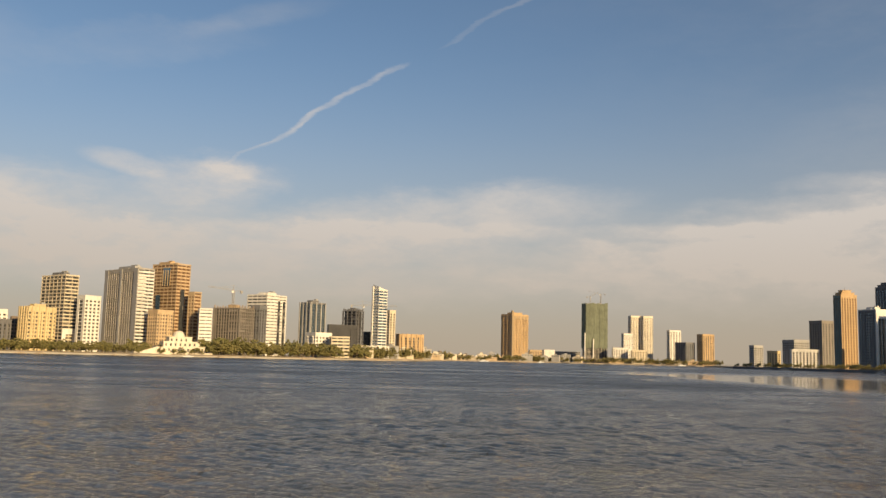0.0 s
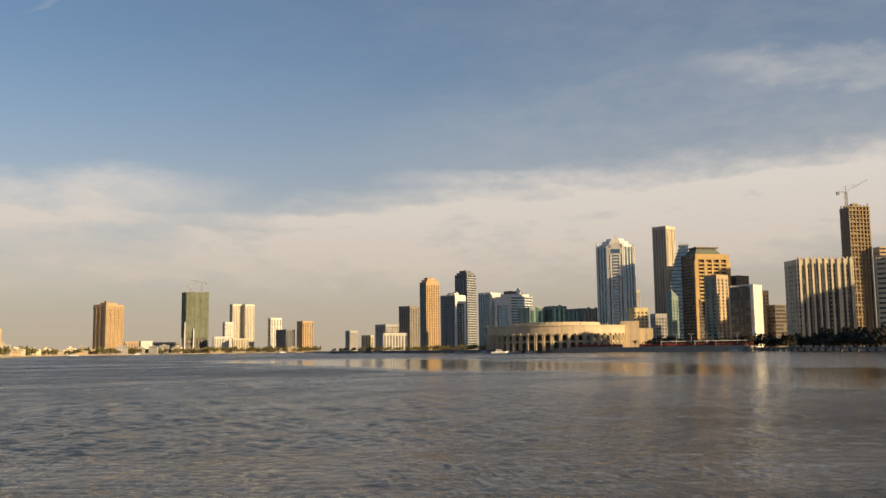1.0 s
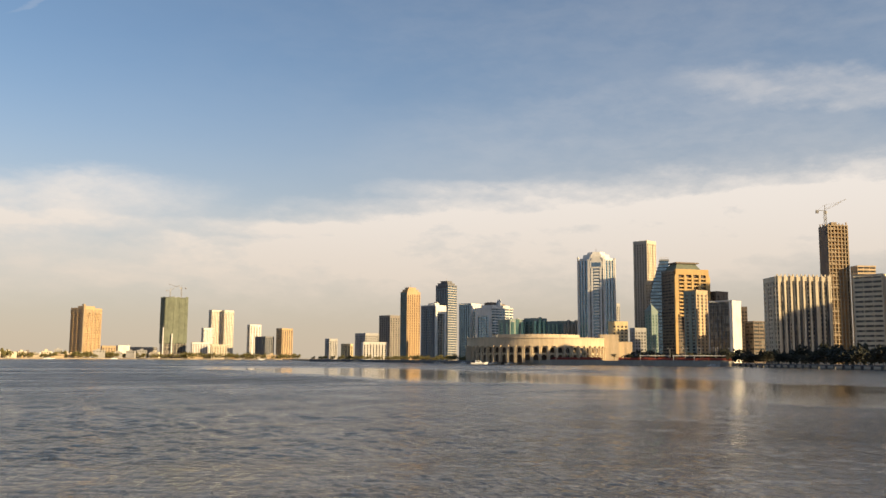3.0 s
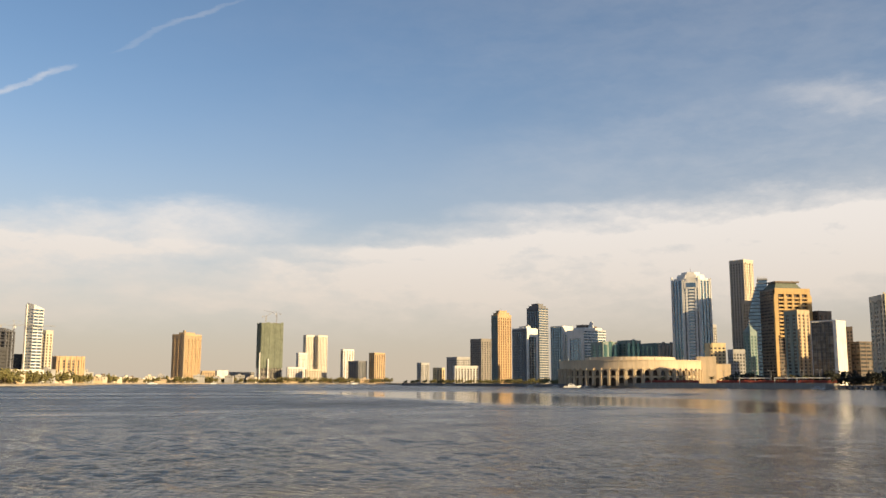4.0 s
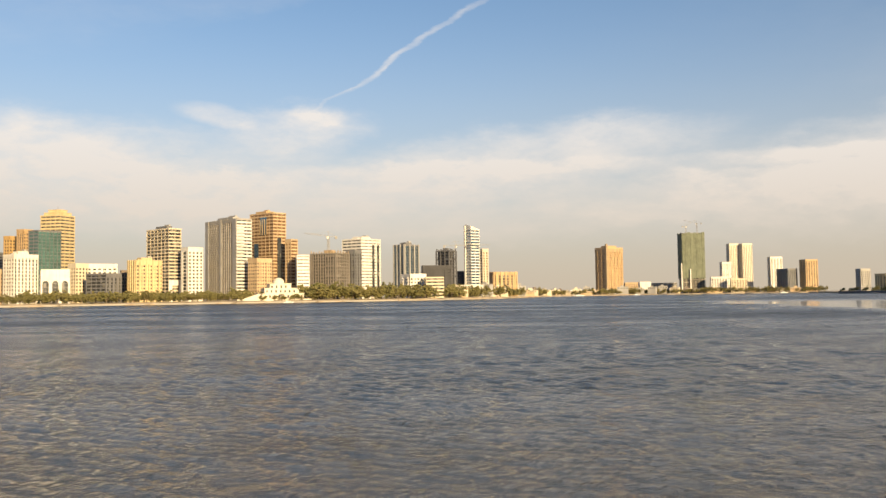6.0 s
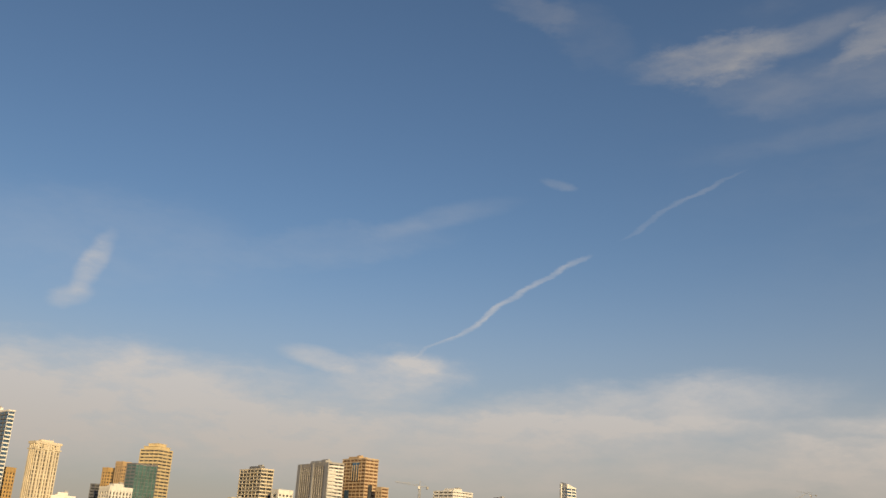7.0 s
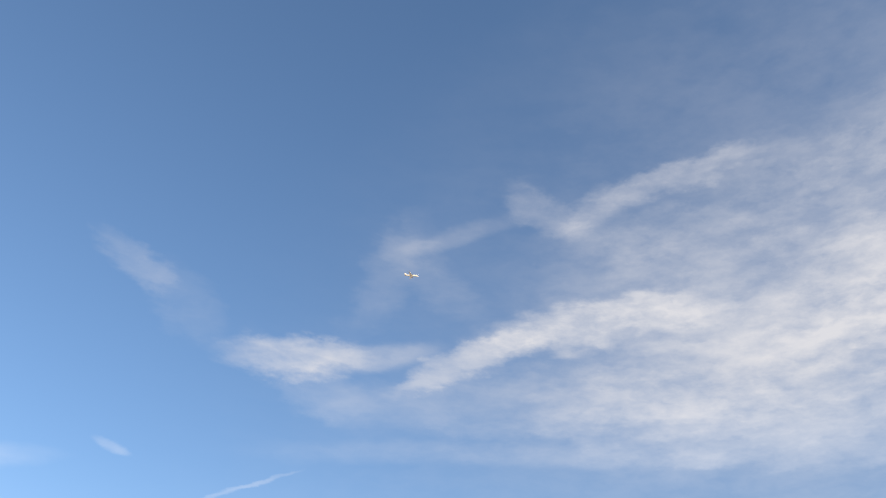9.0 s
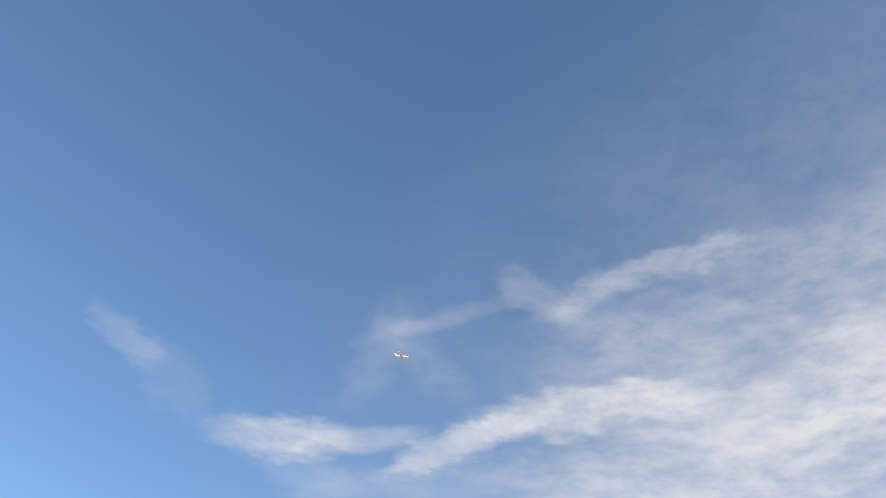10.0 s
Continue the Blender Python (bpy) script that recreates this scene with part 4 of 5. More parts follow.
black_strips(plant_roof(tower("glass_tower", "grey office tower with a white frame round dark blue glass", 484.6, 1004.6, 24.2, 20.0, 22.8, 67.6, M.white, M.blueglass, ("portal", 6.0), ("grid", 3.5, M.grey)), M.white), (0.3, 0.55))
# lit and shaded sides are painted in: paler stone right, darker concrete left
crown_steps(tower("glass_tower", "tall dark grey tower with glass bays in a lit face", 542.6, 1086.3, 23.4, 18.4, 21.2, 100.1, M.grey, M.blueglass, ("bands", 0.4, M.stonegrey), ("strips", 4.4, M.darkconc)), M.grey)
tower("glass_tower", "blue glass block with a white folded front", 514.2, 965.4, 27.0, 20.9, 17.1, 68.7, M.white, M.blueglass, ("portal", 7.0), ("curtain", 3.0, M.grey))
big_roof(tower("glass_tower", "blue glass office building with white frames and roof terraces", 528.8, 933.2, 15.4, 34.8, 27.5, 62.3, M.white, M.blueglass, ("bands", 0.4), ("portal", 8.0)), M.white)
glass_bays(tower("glass_block", "teal glass waterfront block with rounded bays", 512.0, 864.8, 9.4, 21.5, 19.9, 46.2, M.greyteal, M.tealglass, ("strips", 8.0), ("strips", 8.0)), M.tealglass, 3)
glass_bays(tower("glass_block", "teal glass block with a pale stair strip", 538.2, 857.5, 7.9, 19.3, 15.3, 47.9, M.greyteal, M.tealglass, ("strips", 8.0), ("strips", 8.0)), M.tealglass, 3)
glass_bays(tower("apartment_block", "dark grey green block behind the arcade", 576.4, 863.2, 11.2, 23.0, 26.6, 45.7, M.greyteal, M.tealglass, ("strips", 6.0), ("strips", 6.0)), M.greyglass, 4)
ribbed_octagon("glass_tower", "very tall blue glass tower with white ribs and stepped crown", 586.9, 811.1, -36.0, 19.5, 110.6)
tower("apartment_tower", "thin pale tower behind the blue glass tower", 696.0, 920.0, 2.9, 5.5, 4.4, 72.6, M.palegrey, M.glass, ("grid", 3.5), ("grid", 3.5))
tower("apartment_block", "sunlit tan block with square windows", 524.1, 691.8, -12.2, 15.5, 9.9, 38.6, M.yellow, M.glass, ("grid", 3.6), ("blank", 1))
tower("apartment_block", "small pale grey block with a roof mast", 563.1, 711.7, -8.4, 12.5, 9.8, 34.0, M.palegrey, M.glass, ("grid", 3.4), ("grid", 3.4))
# cream on the right paints its sunlight, stone grey the duller left
tower("apartment_tower", "very tall slim grey tower with one sunlit balcony face", 666.6, 827.9, 16.1, 17.7, 18.6, 137.7, M.cream, M.glass, ("grid", 3.0), ("strips", 3.2, M.stonegrey))
tower("apartment_tower", "grey tower wing with rows of balconies", 639.3, 780.6, 15.7, 12.6, 12.5, 88.0, M.stonegrey, M.glass, ("grid", 3.2), ("grid", 3.2))
pyramid_top(tower("office_tower", "slender teal green tower with a small pointed roof", 589.1, 723.5, 5.9, 8.6, 9.5, 51.7, M.greyteal, M.tealglass, ("strips", 5.0), ("strips", 5.0)), M.greyteal)
gold_shoulder(tower("apartment_tower", "broad golden tower with banded balconies and a green sloped roof", 633.1, 723.5, -11.2, 39.2, 25.9, 93.5, M.warmgrey, M.glass, ("bands", 0.42, M.brown), ("bands", 0.5, M.brown)), M.ochre)
curved_wing("glass_tower", "dark blue glass wing curving in beside the golden tower", 618.2, 746.9, -38.0, 21.0, 14.0, 105.7)
# the tan right side has the sunlight put into its colour
tower("apartment_tower", "grey green tower with a sunlit balcony strip", 580.4, 649.4, 8.2, 15.8, 14.6, 66.8, M.tan, M.glass, ("strips", 5.0), ("strips", 6.0, M.greyteal))
tower("apartment_block", "tan tower with stepped roof behind a glass block", 662.7, 709.6, 1.9, 16.7, 13.6, 72.6, M.brown, M.glass, ("strips", 6.0), ("strips", 6.0))
tower("office_block", "dark glass office block with a blank white sunlit end wall", 580.6, 612.8, 18.6, 20.5, 20.3, 55.2, M.white, M.glass, ("blank", 1), ("curtain", 4.0, M.grey))
# the dark brown of the next two blocks includes their shade
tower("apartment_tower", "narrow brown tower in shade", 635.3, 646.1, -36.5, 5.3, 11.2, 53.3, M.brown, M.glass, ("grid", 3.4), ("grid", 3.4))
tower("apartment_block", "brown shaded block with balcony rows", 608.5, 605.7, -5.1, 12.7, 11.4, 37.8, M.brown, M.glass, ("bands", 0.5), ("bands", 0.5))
# both sets of dark strips paint groove shade between the slab's ribs
shade_slots(black_strips(slab_ribs(tower("apartment_slab", "wide beige apartment slab with tall rib shafts and small windows", 522.6, 478.2, -23.6, 40.9, 21.3, 62.9, M.cream, M.glass, ("strips", 3.1), ("grid", 3.4)), M.cream), (0.1, 0.33, 0.43, 0.62, 0.7, 0.88), "R", 0.03), (0.2, 0.31, 0.42, 0.53, 0.66, 0.68, 0.8, 0.91))
unfinished(tower("unfinished_tower", "very tall brown concrete tower under construction with open floors", 617.9, 525.4, -22.6, 17.2, 15.5, 114.0, M.brownconc, M.amber, ("frame", 2.7), ("blank", 1, M.brown)), M.brownconc)
tower("apartment_block", "tan tower with stepped roof behind the slab", 668.6, 539.4, -21.1, 16.3, 11.0, 84.2, M.tan, M.glass, ("bands", 0.5), ("grid", 3.6))
tower("apartment_slab", "pale grey slab with long horizontal window bands", 508.7, 404.4, 18.5, 13.8, 18.5, 58.5, M.cream, M.glass, ("blank", 1), ("bands", 0.55))
unfinished(tower("unfinished_block", "brown concrete building shell with deep open balconies", 512.4, 375.4, -23.7, 21.2, 22.0, 61.2, M.warmgrey, M.amber, ("frame", 3.4), ("frame", 4.0)), M.brownconc)
plant_roof(tower("apartment_tower", "grey tower top behind the concrete shell", 659.0, 470.1, -19.5, 13.9, 12.9, 95.7, M.palegrey, M.glass, ("grid", 3.4), ("grid", 3.4)), M.brown)
black_strips(crown_spire(tower("glass_tower", "huge blue grey tower with stacked window strips by the shore", 480.1, 319.2, -26.4, 24.4, 23.2, 137.3, M.grey, M.blueglass, ("strips", 4.2), ("strips", 3.6, M.rosegrey)), M.grey), (0.12, 0.34, 0.56, 0.78), "R", 0.07)
# ---- city blocks beyond the right bank, whose long shadows fall on it ----
for x, y, rz, wr, wl, h in ((690, 255, 20, 60, 26, 118), (775, 195, 20, 50, 26, 124), (850, 440, 10, 56, 26, 176), (940, 400, 10, 40, 26, 182)):
    tower("apartment_slab", "beige apartment slab farther along the bank", x, y, rz, wr, wl, h, M.cream, M.glass, ("grid", 3.6), ("grid", 3.6))


# ---- the arcaded waterfront hall ----


def polar(az, d, z=GROUND):
    p = heading(az) * d
    return Vector((p.x, p.y, z))


def arcade_hall():
    r, n, h = 60.0, 56, 20.0
    root = thing("arcade_hall", "round sandstone arcade hall with tall arches on the quay", "building", Matrix.Translation(polar(32.12, 806)))

    def ring(r0, r1, z0, z1, k=96):
        s = Solid()
        for i in range(k):
            a, b = 2 * math.pi * i / k, 2 * math.pi * (i + 1) / k
            q = [(r0 * math.cos(a), r0 * math.sin(a)), (r1 * math.cos(a), r1 * math.sin(a)), (r1 * math.cos(b), r1 * math.sin(b)), (r0 * math.cos(b), r0 * math.sin(b))]
            s.prism([(x, y, z0) for x, y in q], [(x, y, z1) for x, y in q])
        return s

    part("inner_wall", ring(r - 7, r - 6.2, -0.5, h - 1), M.brown, root)
    part("upper_wall", ring(r - 1.6, r, h * 0.66, h), M.stone, root)
    part("cornice", ring(r - 1.0, r + 0.5, h - 0.9, h - 0.2), M.stone, root)
    part("string_course", ring(r - 1.0, r + 0.35, h * 0.66 - 0.4, h * 0.66 + 0.1), M.stone, root)
    part("floor_slab", ring(r - 6.2, r - 0.4, h * 0.34, h * 0.34 + 0.6), M.stone, root)
    part("roof", ring(0.5, r - 1.7, h - 1.4, h - 1.0, 48), M.palegrey, root)
    part("roof_lantern", ring(r - 26, r - 22, h - 1.0, h + 3.0, 48), M.stone, root)
    bw = 2 * math.pi * (r - 0.8) / n
    bay = arch_wall(Solid(), -bw / 2, bw / 2, -0.45, 0.45, -0.5, h * 0.2, h * 0.35, 1, 0.40)
    arch_wall(bay, -bw / 2, bw / 2, -0.45, 0.45, h * 0.38, h * 0.5, h * 0.66, 1, 0.46)
    bay = bay.mesh("arch_bay")
    column = Solid()
    for u in (-0.6, 0.6):
        column.prism([(u + 0.45 * math.cos(a * math.pi / 4), 0.45 * math.sin(a * math.pi / 4), -0.5) for a in range(8)], [(u + 0.36 * math.cos(a * math.pi / 4), 0.36 * math.sin(a * math.pi / 4), h * 0.6) for a in range(8)])
    column.box(-1.2, -0.8, h * 0.6, 1.2, 0.8, h * 0.66)
    column = column.mesh("column")
    for i in range(n):
        a = 2 * math.pi * i / n
        ob = part("arch_bay", bay, M.stone, root)
        ob.matrix_basis = pose((r - 0.8) * math.cos(a), (r - 0.8) * math.sin(a), 0, 0, 0, math.degrees(a) + 90)
        b = a + math.pi / n
        ob = part("column", column, M.stone, root)
        ob.matrix_basis = pose((r + 0.8) * math.cos(b), (r + 0.8) * math.sin(b), 0, 0, 0, math.degrees(b) + 90)
    for i in range(0, n, 4):
        a = 2 * math.pi * i / n
        part("roof_lamp", Solid().box(-0.25, -0.25, h - 0.2, 0.25, 0.25, h + 1.8), M.steel, root, at=((r - 0.5) * math.cos(a), (r - 0.5) * math.sin(a), 0))
    return root


arcade_hall()
tower("gate_building", "sandstone gate block at the end of the arcade", 475.8, 641.6, -29.8, 15.6, 13.7, 24.5, M.stone, M.glass, ("blank", 1), ("blank", 1))
tower("gate_building", "lower sandstone annex beside the arcade gate", 493.5, 643.9, -31.8, 13.7, 11.7, 18.6, M.stone, M.glass, ("blank", 1), ("grid", 4.0))


# ---- the white stepped house with a dome ----


def white_house():
    root = thing("white_house", "bright white stepped house with a dome among trees", "house", Matrix.Translation(polar(-15.41, 818)) @ pose(0, 0, 0, 0, 0, 16 + 12))
    for x0, x1, y0, y1, z in ((-20, 20, -9, 12, 5.5), (-14, 16, -6, 10, 10), (-9, 10, -4, 8, 14)):
        part("storey", Solid().box(x0, y0, -0.5, x1, y1, z).box(x0 - 0.4, y0 - 0.4, z, x1 + 0.4, y1 + 0.4, z + 0.7), M.ivory, root)
        for k in range(int((x1 - x0) / 4)):
            u = x0 + 2 + k * 4
            part("window", Solid().box(u - 0.7, y0 - 0.12, z - 3.2, u + 0.7, y0 + 0.1, z - 1.0), M.glass, root)
    s = Solid()
    prev = None
    for k in range(9):
        a = math.pi / 2 * k / 8.2
        ringp = [(5.2 * math.cos(a) * math.cos(t * math.pi / 8), 2 + 5.2 * math.cos(a) * math.sin(t * math.pi / 8), 14.7 + 5.2 * math.sin(a)) for t in range(16)]
        if prev:
            s.prism(prev, ringp)
        prev = ringp
    part("dome", s, M.ivory, root)
    part("ramp_wall", Solid().prism([(-32, -11, -0.5), (-20, -11, -0.5), (-20, -10, -0.5), (-32, -10, -0.5)], [(-32, -11, 2), (-20, -11, 6), (-20, -10, 6), (-32, -10, 2)]), M.ivory, root)
    part("terrace", Solid().box(-34, -12, -0.6, 26, -9.5, 1.2), M.ivory, root)
    return root


white_house()


# ---- tower cranes ----


def crane(x, y, z, mast, jib, rz, lift=0.0):
    root = thing("tower_crane", "thin steel tower crane above a building site", "crane", pose(x, y, z, 0, 0, rz), "tower cranes")
    s = Solid()
    for u in (-0.8, 0.8):
        for v in (-0.8, 0.8):
            s.box(u - 0.14, v - 0.14, -6, u + 0.14, v + 0.14, mast)
    for k in range(int((mast + 6) / 2)):
        q = 0.8 if k % 2 else -0.8
        s.bar((-q, -0.8, -6 + k * 2), (q, -0.8, -4 + k * 2), 0.09).bar((-q, 0.8, -6 + k * 2), (q, 0.8, -4 + k * 2), 0.09)
    part("mast", s, M.steel, root)
    tip = Vector((jib * math.cos(radians(lift)), 0, mast + jib * math.sin(radians(lift))))
    s = Solid().bar((0, -0.5, mast), tip + Vector((0, -0.3, 0)), 0.1).bar((0, 0.5, mast), tip + Vector((0, 0.3, 0)), 0.1).bar((0, 0, mast + 1.4), tip + Vector((0, 0, 0.7)), 0.1)
    for k in range(10):
        p = Vector((0, 0, mast)).lerp(tip, k / 10)
        s.bar(p + Vector((0, -0.5, 0)), p + Vector((jib / 20, 0, 1.2)), 0.07)
    part("jib", s, M.steel, root)
    part("counter_jib", Solid().bar((0, -0.5, mast), (-jib * 0.3, -0.5, mast), 0.15).bar((0, 0.5, mast), (-jib * 0.3, 0.5, mast), 0.15).box(-jib * 0.3 - 1.4, -0.9, mast - 2.2, -jib * 0.3 + 0.6, 0.9, mast + 0.3), M.steel, root)
    part("cab", Solid().box(0.4, 0.9, mast - 2.2, 2.2, 2.3, mast), M.white, root)
    part("tie_frame", Solid().bar((0, 0, mast), (0, 0, mast + 5), 0.2).bar((0, 0, mast + 5), (tip.x * 0.6, 0, mast + (tip.z - mast) * 0.6 + 0.8), 0.07).bar((0, 0, mast + 5), (-jib * 0.3, 0, mast + 0.3), 0.07), M.steel, root)
    return root


crane(-188.6, 859.6, 48.3, 14.0, 24, 208, 6)
crane(-77.8, 997.0, 54.7, 4.2, 38, 5, 0)
crane(362.7, 1987.1, 132.9, 18.0, 30, 150, 15)
crane(340.4, 1991.1, 133.2, 11.6, 24, 11, 30)
crane(617.2, 532.2, 119.5, 9.0, 20, -30, 28)


# ---- trees ----


def tree(spread, tall, seed, group, leaf=None):
    """A broad tree: tapered trunk, limbs, and a ragged crown of small leaf clumps."""
    rnd = random.Random(seed)
    root = thing("tree", "dense olive green waterside tree with a ragged crown", "tree", Matrix(), group)
    s = Solid()
    s.prism([(0.28 * math.cos(k), 0.28 * math.sin(k), -0.4) for k in range(6)], [(0.16 * math.cos(k), 0.16 * math.sin(k), tall * 0.45) for k in range(6)])
    heads = []
    for k in range(6):
        a, q = k * 1.05 + rnd.random(), 0.4 + 0.5 * rnd.random()
        head = Vector((spread * q * math.cos(a), spread * q * math.sin(a), tall * (0.38 + 0.5 * rnd.random())))
        s.bar((0, 0, tall * (0.25 + 0.03 * k)), head, 0.08)
        heads.append(head)
    part("trunk", s, M.bark, root)
    s = Solid()
    for k in range(130):
        c = rnd.choice(heads) + Vector((rnd.gauss(0, 1) * spread * 0.3, rnd.gauss(0, 1) * spread * 0.3, rnd.gauss(0, 1) * tall * 0.15))
        c.z = max(c.z, 0.5)
        r = spread * (0.12 + 0.13 * rnd.random())
        i = len(s.v)
        s.v += [tuple(c + Vector(d) * r * (0.6 + 0.8 * rnd.random())) for d in ((1, 0, 0), (-1, 0, 0), (0, 1, 0), (0, -1, 0), (0, 0, 0.8), (0, 0, -0.8))]
        s.f += [(i + a, i + b, i + e) for a, b, e in ((0, 2, 4), (2, 1, 4), (1, 3, 4), (3, 0, 4), (2, 0, 5), (1, 2, 5), (3, 1, 5), (0, 3, 5))]
    part("crown", s, leaf or M.leaf, root)
    return root


def palm(tall, seed, group):
    rnd = random.Random(seed)
    root = thing("palm", "date palm with a slim trunk and drooping fronds", "tree", Matrix(), group)
    s = Solid()
    s.prism([(0.3 * math.cos(k), 0.3 * math.sin(k), -0.4) for k in range(6)], [(0.2 * math.cos(k), 0.2 * math.sin(k), tall) for k in range(6)])
    part("trunk", s, M.bark, root)
    s = Solid()
    for k in range(22):
        a, up, long = k * 2.4, 0.2 + 1.0 * rnd.random(), 2.4 + rnd.random()
        p = Vector((0, 0, tall))
        for j in range(4):
            q = p + Vector((math.cos(a), math.sin(a), up - 0.55 * j)) * long / 4
            side = Vector((-math.sin(a), math.cos(a), 0)) * (0.35 if j < 3 else 0.1)
            s.prism([p - side, p + side, p + Vector((0, 0, 0.12))], [q - side, q + side, q + Vector((0, 0, 0.12))])
            p = q
    part("crown", s, M.leaf, root)
    return root


def belt(kinds, count, az0, az1, near, far, low, high, seed):
    """Scatters trees over a strip along the shore."""
    rnd = random.Random(seed)
    for k in range(count):
        az = az0 + (az1 - az0) * (k + rnd.random()) / count
        p = polar(az, shore(az) + near + (far - near) * rnd.random())
        q = low + (high - low) * rnd.random()
        c = copy_thing(kinds[rnd.randrange(len(kinds))], Matrix.Translation(p) @ pose(0, 0, 0, 0, 0, rnd.random() * 360))
        c.scale = (q * (0.85 + 0.4 * rnd.random()), q, q * (0.8 + 0.4 * rnd.random()))


LEFT = [tree(3.2, 5.6, 1, "trees on the left bank"), tree(3.8, 6.2, 2, "trees on the left bank"), tree(2.8, 6.8, 3, "trees on the left bank")]
PALMS = [palm(6.5, 4, "palms along the shore"), palm(5.2, 5, "palms along the shore")]
# right-bank crowns wear the leaf colour darkened for shade
RIGHT = [tree(4.0, 7.5, 6, "trees on the right bank", M.leafshaded), tree(4.6, 8.5, 7, "trees on the right bank", M.leafshaded)]
for i, o in enumerate(LEFT + PALMS + RIGHT):
    o.matrix_world = Matrix.Translation(polar(-28.5 + 3.0 * i if i < 5 else 45.6 + 3 * (i - 5), shore(-28.5 + 3.0 * i if i < 5 else 45.6 + 3 * (i - 5)) + 18))
belt(LEFT, 122, -44.04, -17.26, 7, 22, 1.0, 1.5, 11)
belt(PALMS, 26, -44.04, -17.26, 7, 26, 0.8, 1.15, 12)
belt(LEFT, 54, -13.85, -4.11, 7, 26, 1.4, 2.2, 13)
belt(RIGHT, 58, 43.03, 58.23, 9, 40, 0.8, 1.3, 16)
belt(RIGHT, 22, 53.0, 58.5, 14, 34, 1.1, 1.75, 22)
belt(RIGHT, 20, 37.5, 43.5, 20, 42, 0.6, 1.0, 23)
belt(PALMS, 14, 28.03, 43.62, 8, 20, 0.8, 1.1, 17)
belt(LEFT[:1], 7, -16.77, -14.04, 6.6, 8.4, 0.55, 0.85, 19)
belt(PALMS, 4, -17.16, -14.04, 6.6, 8.4, 0.7, 0.9, 20)


def woods(count, az0, az1, near, far, low, high, seed):
    """Distant trees that nobody could count, joined into one mesh."""
    rnd = random.Random(seed)
    s = Solid()
    for k in range(count):
        az = az0 + (az1 - az0) * (k + rnd.random()) / count
        p = polar(az, shore(az) + near + (far - near) * rnd.random())
        q = low + (high - low) * rnd.random()
        for ob in rnd.choice(LEFT).children:
            i = len(s.v)
            s.v += [(p.x + v.co.x * q, p.y + v.co.y * q, p.z + v.co.z * q) for v in ob.data.vertices]
            s.f += [tuple(i + v for v in f.vertices) for f in ob.data.polygons]
    ob = new("woods", s.mesh("woods"))
    ob.data.materials.append(M.leaf)
    return tagged(ob, "distant olive green trees along the far shore", "trees", kind="stuff")


woods(110, -4.11, 17.51, 8, 70, 0.9, 1.9, 14)
woods(40, 18.29, 28.03, 10, 60, 0.6, 1.0, 18)


# ---- small buildings scattered along the far shore ----


def cottage(w, d, h, mat, label):
    root = thing("shore_house", label, "house", Matrix(), "small houses on the far shore")
    part("wall", Solid().box(-w / 2, -d / 2, -0.5, w / 2, d / 2, h), mat, root)
    roof = part("roof", Solid().box(-w / 2 - 0.3, -d / 2 - 0.3, h, w / 2 + 0.3, d / 2 + 0.3, h + 0.5), M.palegrey, root)
    for k in range(max(1, int(w / 4))):
        u = -w / 2 + 2 + k * 4
        part("window", Solid().box(u - 0.8, -d / 2 - 0.1, h - 2.6, u + 0.8, -d / 2 + 0.1, h - 1.0), M.glass, root)
    part("roof_box", Solid().box(-w * 0.2, -d * 0.2, h + 0.5, w * 0.1, d * 0.2, h + 2.4), mat, roof)
    return root


HOUSES = [cottage(12, 9, 5, M.white, "small white flat-roofed house on the far shore"), cottage(18, 10, 8, M.cream, "cream two-storey house on the far shore"),
          cottage(24, 10, 6, M.tan, "long tan low house on the far shore"), cottage(16, 9, 11, M.palegrey, "grey three-storey house on the far shore"), cottage(14, 9, 7, M.brown, "brown shed on the far shore")]
rnd = random.Random(21)
for i, o in enumerate(HOUSES):
    o.matrix_world = Matrix.Translation(polar(-3.0 + i * 3.3, shore(-3.0 + i * 3.3) + 45)) @ pose(0, 0, 0, 0, 0, 3 - i * 3.3)
for k in range(64):
    az = -6.5 + 23.2 * (k + rnd.random()) / 64
    d = shore(az) + 25 + 130 * rnd.random()
    c = copy_thing(HOUSES[rnd.randrange(5)], Matrix.Translation(polar(az, d)) @ pose(0, 0, 0, 0, 0, -az + rnd.uniform(-25, 25)))
    c.scale = (rnd.uniform(0.8, 1.4), 1, rnd.uniform(0.8, 1.5))


# ---- quay, promenade and boats on the right bank ----


def quay_wall(az0, az1, z, mat, label):
    s = Solid()
    n = max(2, int((az1 - az0) / 0.4))
    for k in range(n):
        a, b = az0 + (az1 - az0) * k / n, az0 + (az1 - az0) * (k + 1) / n
        pts = [polar(a, shore(a) - 1.6, 0), polar(b, shore(b) - 1.6, 0), polar(b, shore(b) + 7, 0), polar(a, shore(a) + 7, 0)]
        s.prism([(p.x, p.y, -1) for p in pts], [(p.x, p.y, z) for p in pts])
    ob = new("quay_wall", s.mesh("quay_wall"))
    ob.data.materials.append(mat)
    return tagged(ob, label, "quay", kind="structure")


quay_wall(18.1, 30.95, 2.9, M.darkconc, "dark rough stone breakwater along the water")
quay_wall(30.95, 43.91, 3.6, M.quay, "pale stone quay wall along the promenade")
quay_wall(-44.04, -4.11, 1.3, M.quay, "low sandy stone quay edge along the left bank")

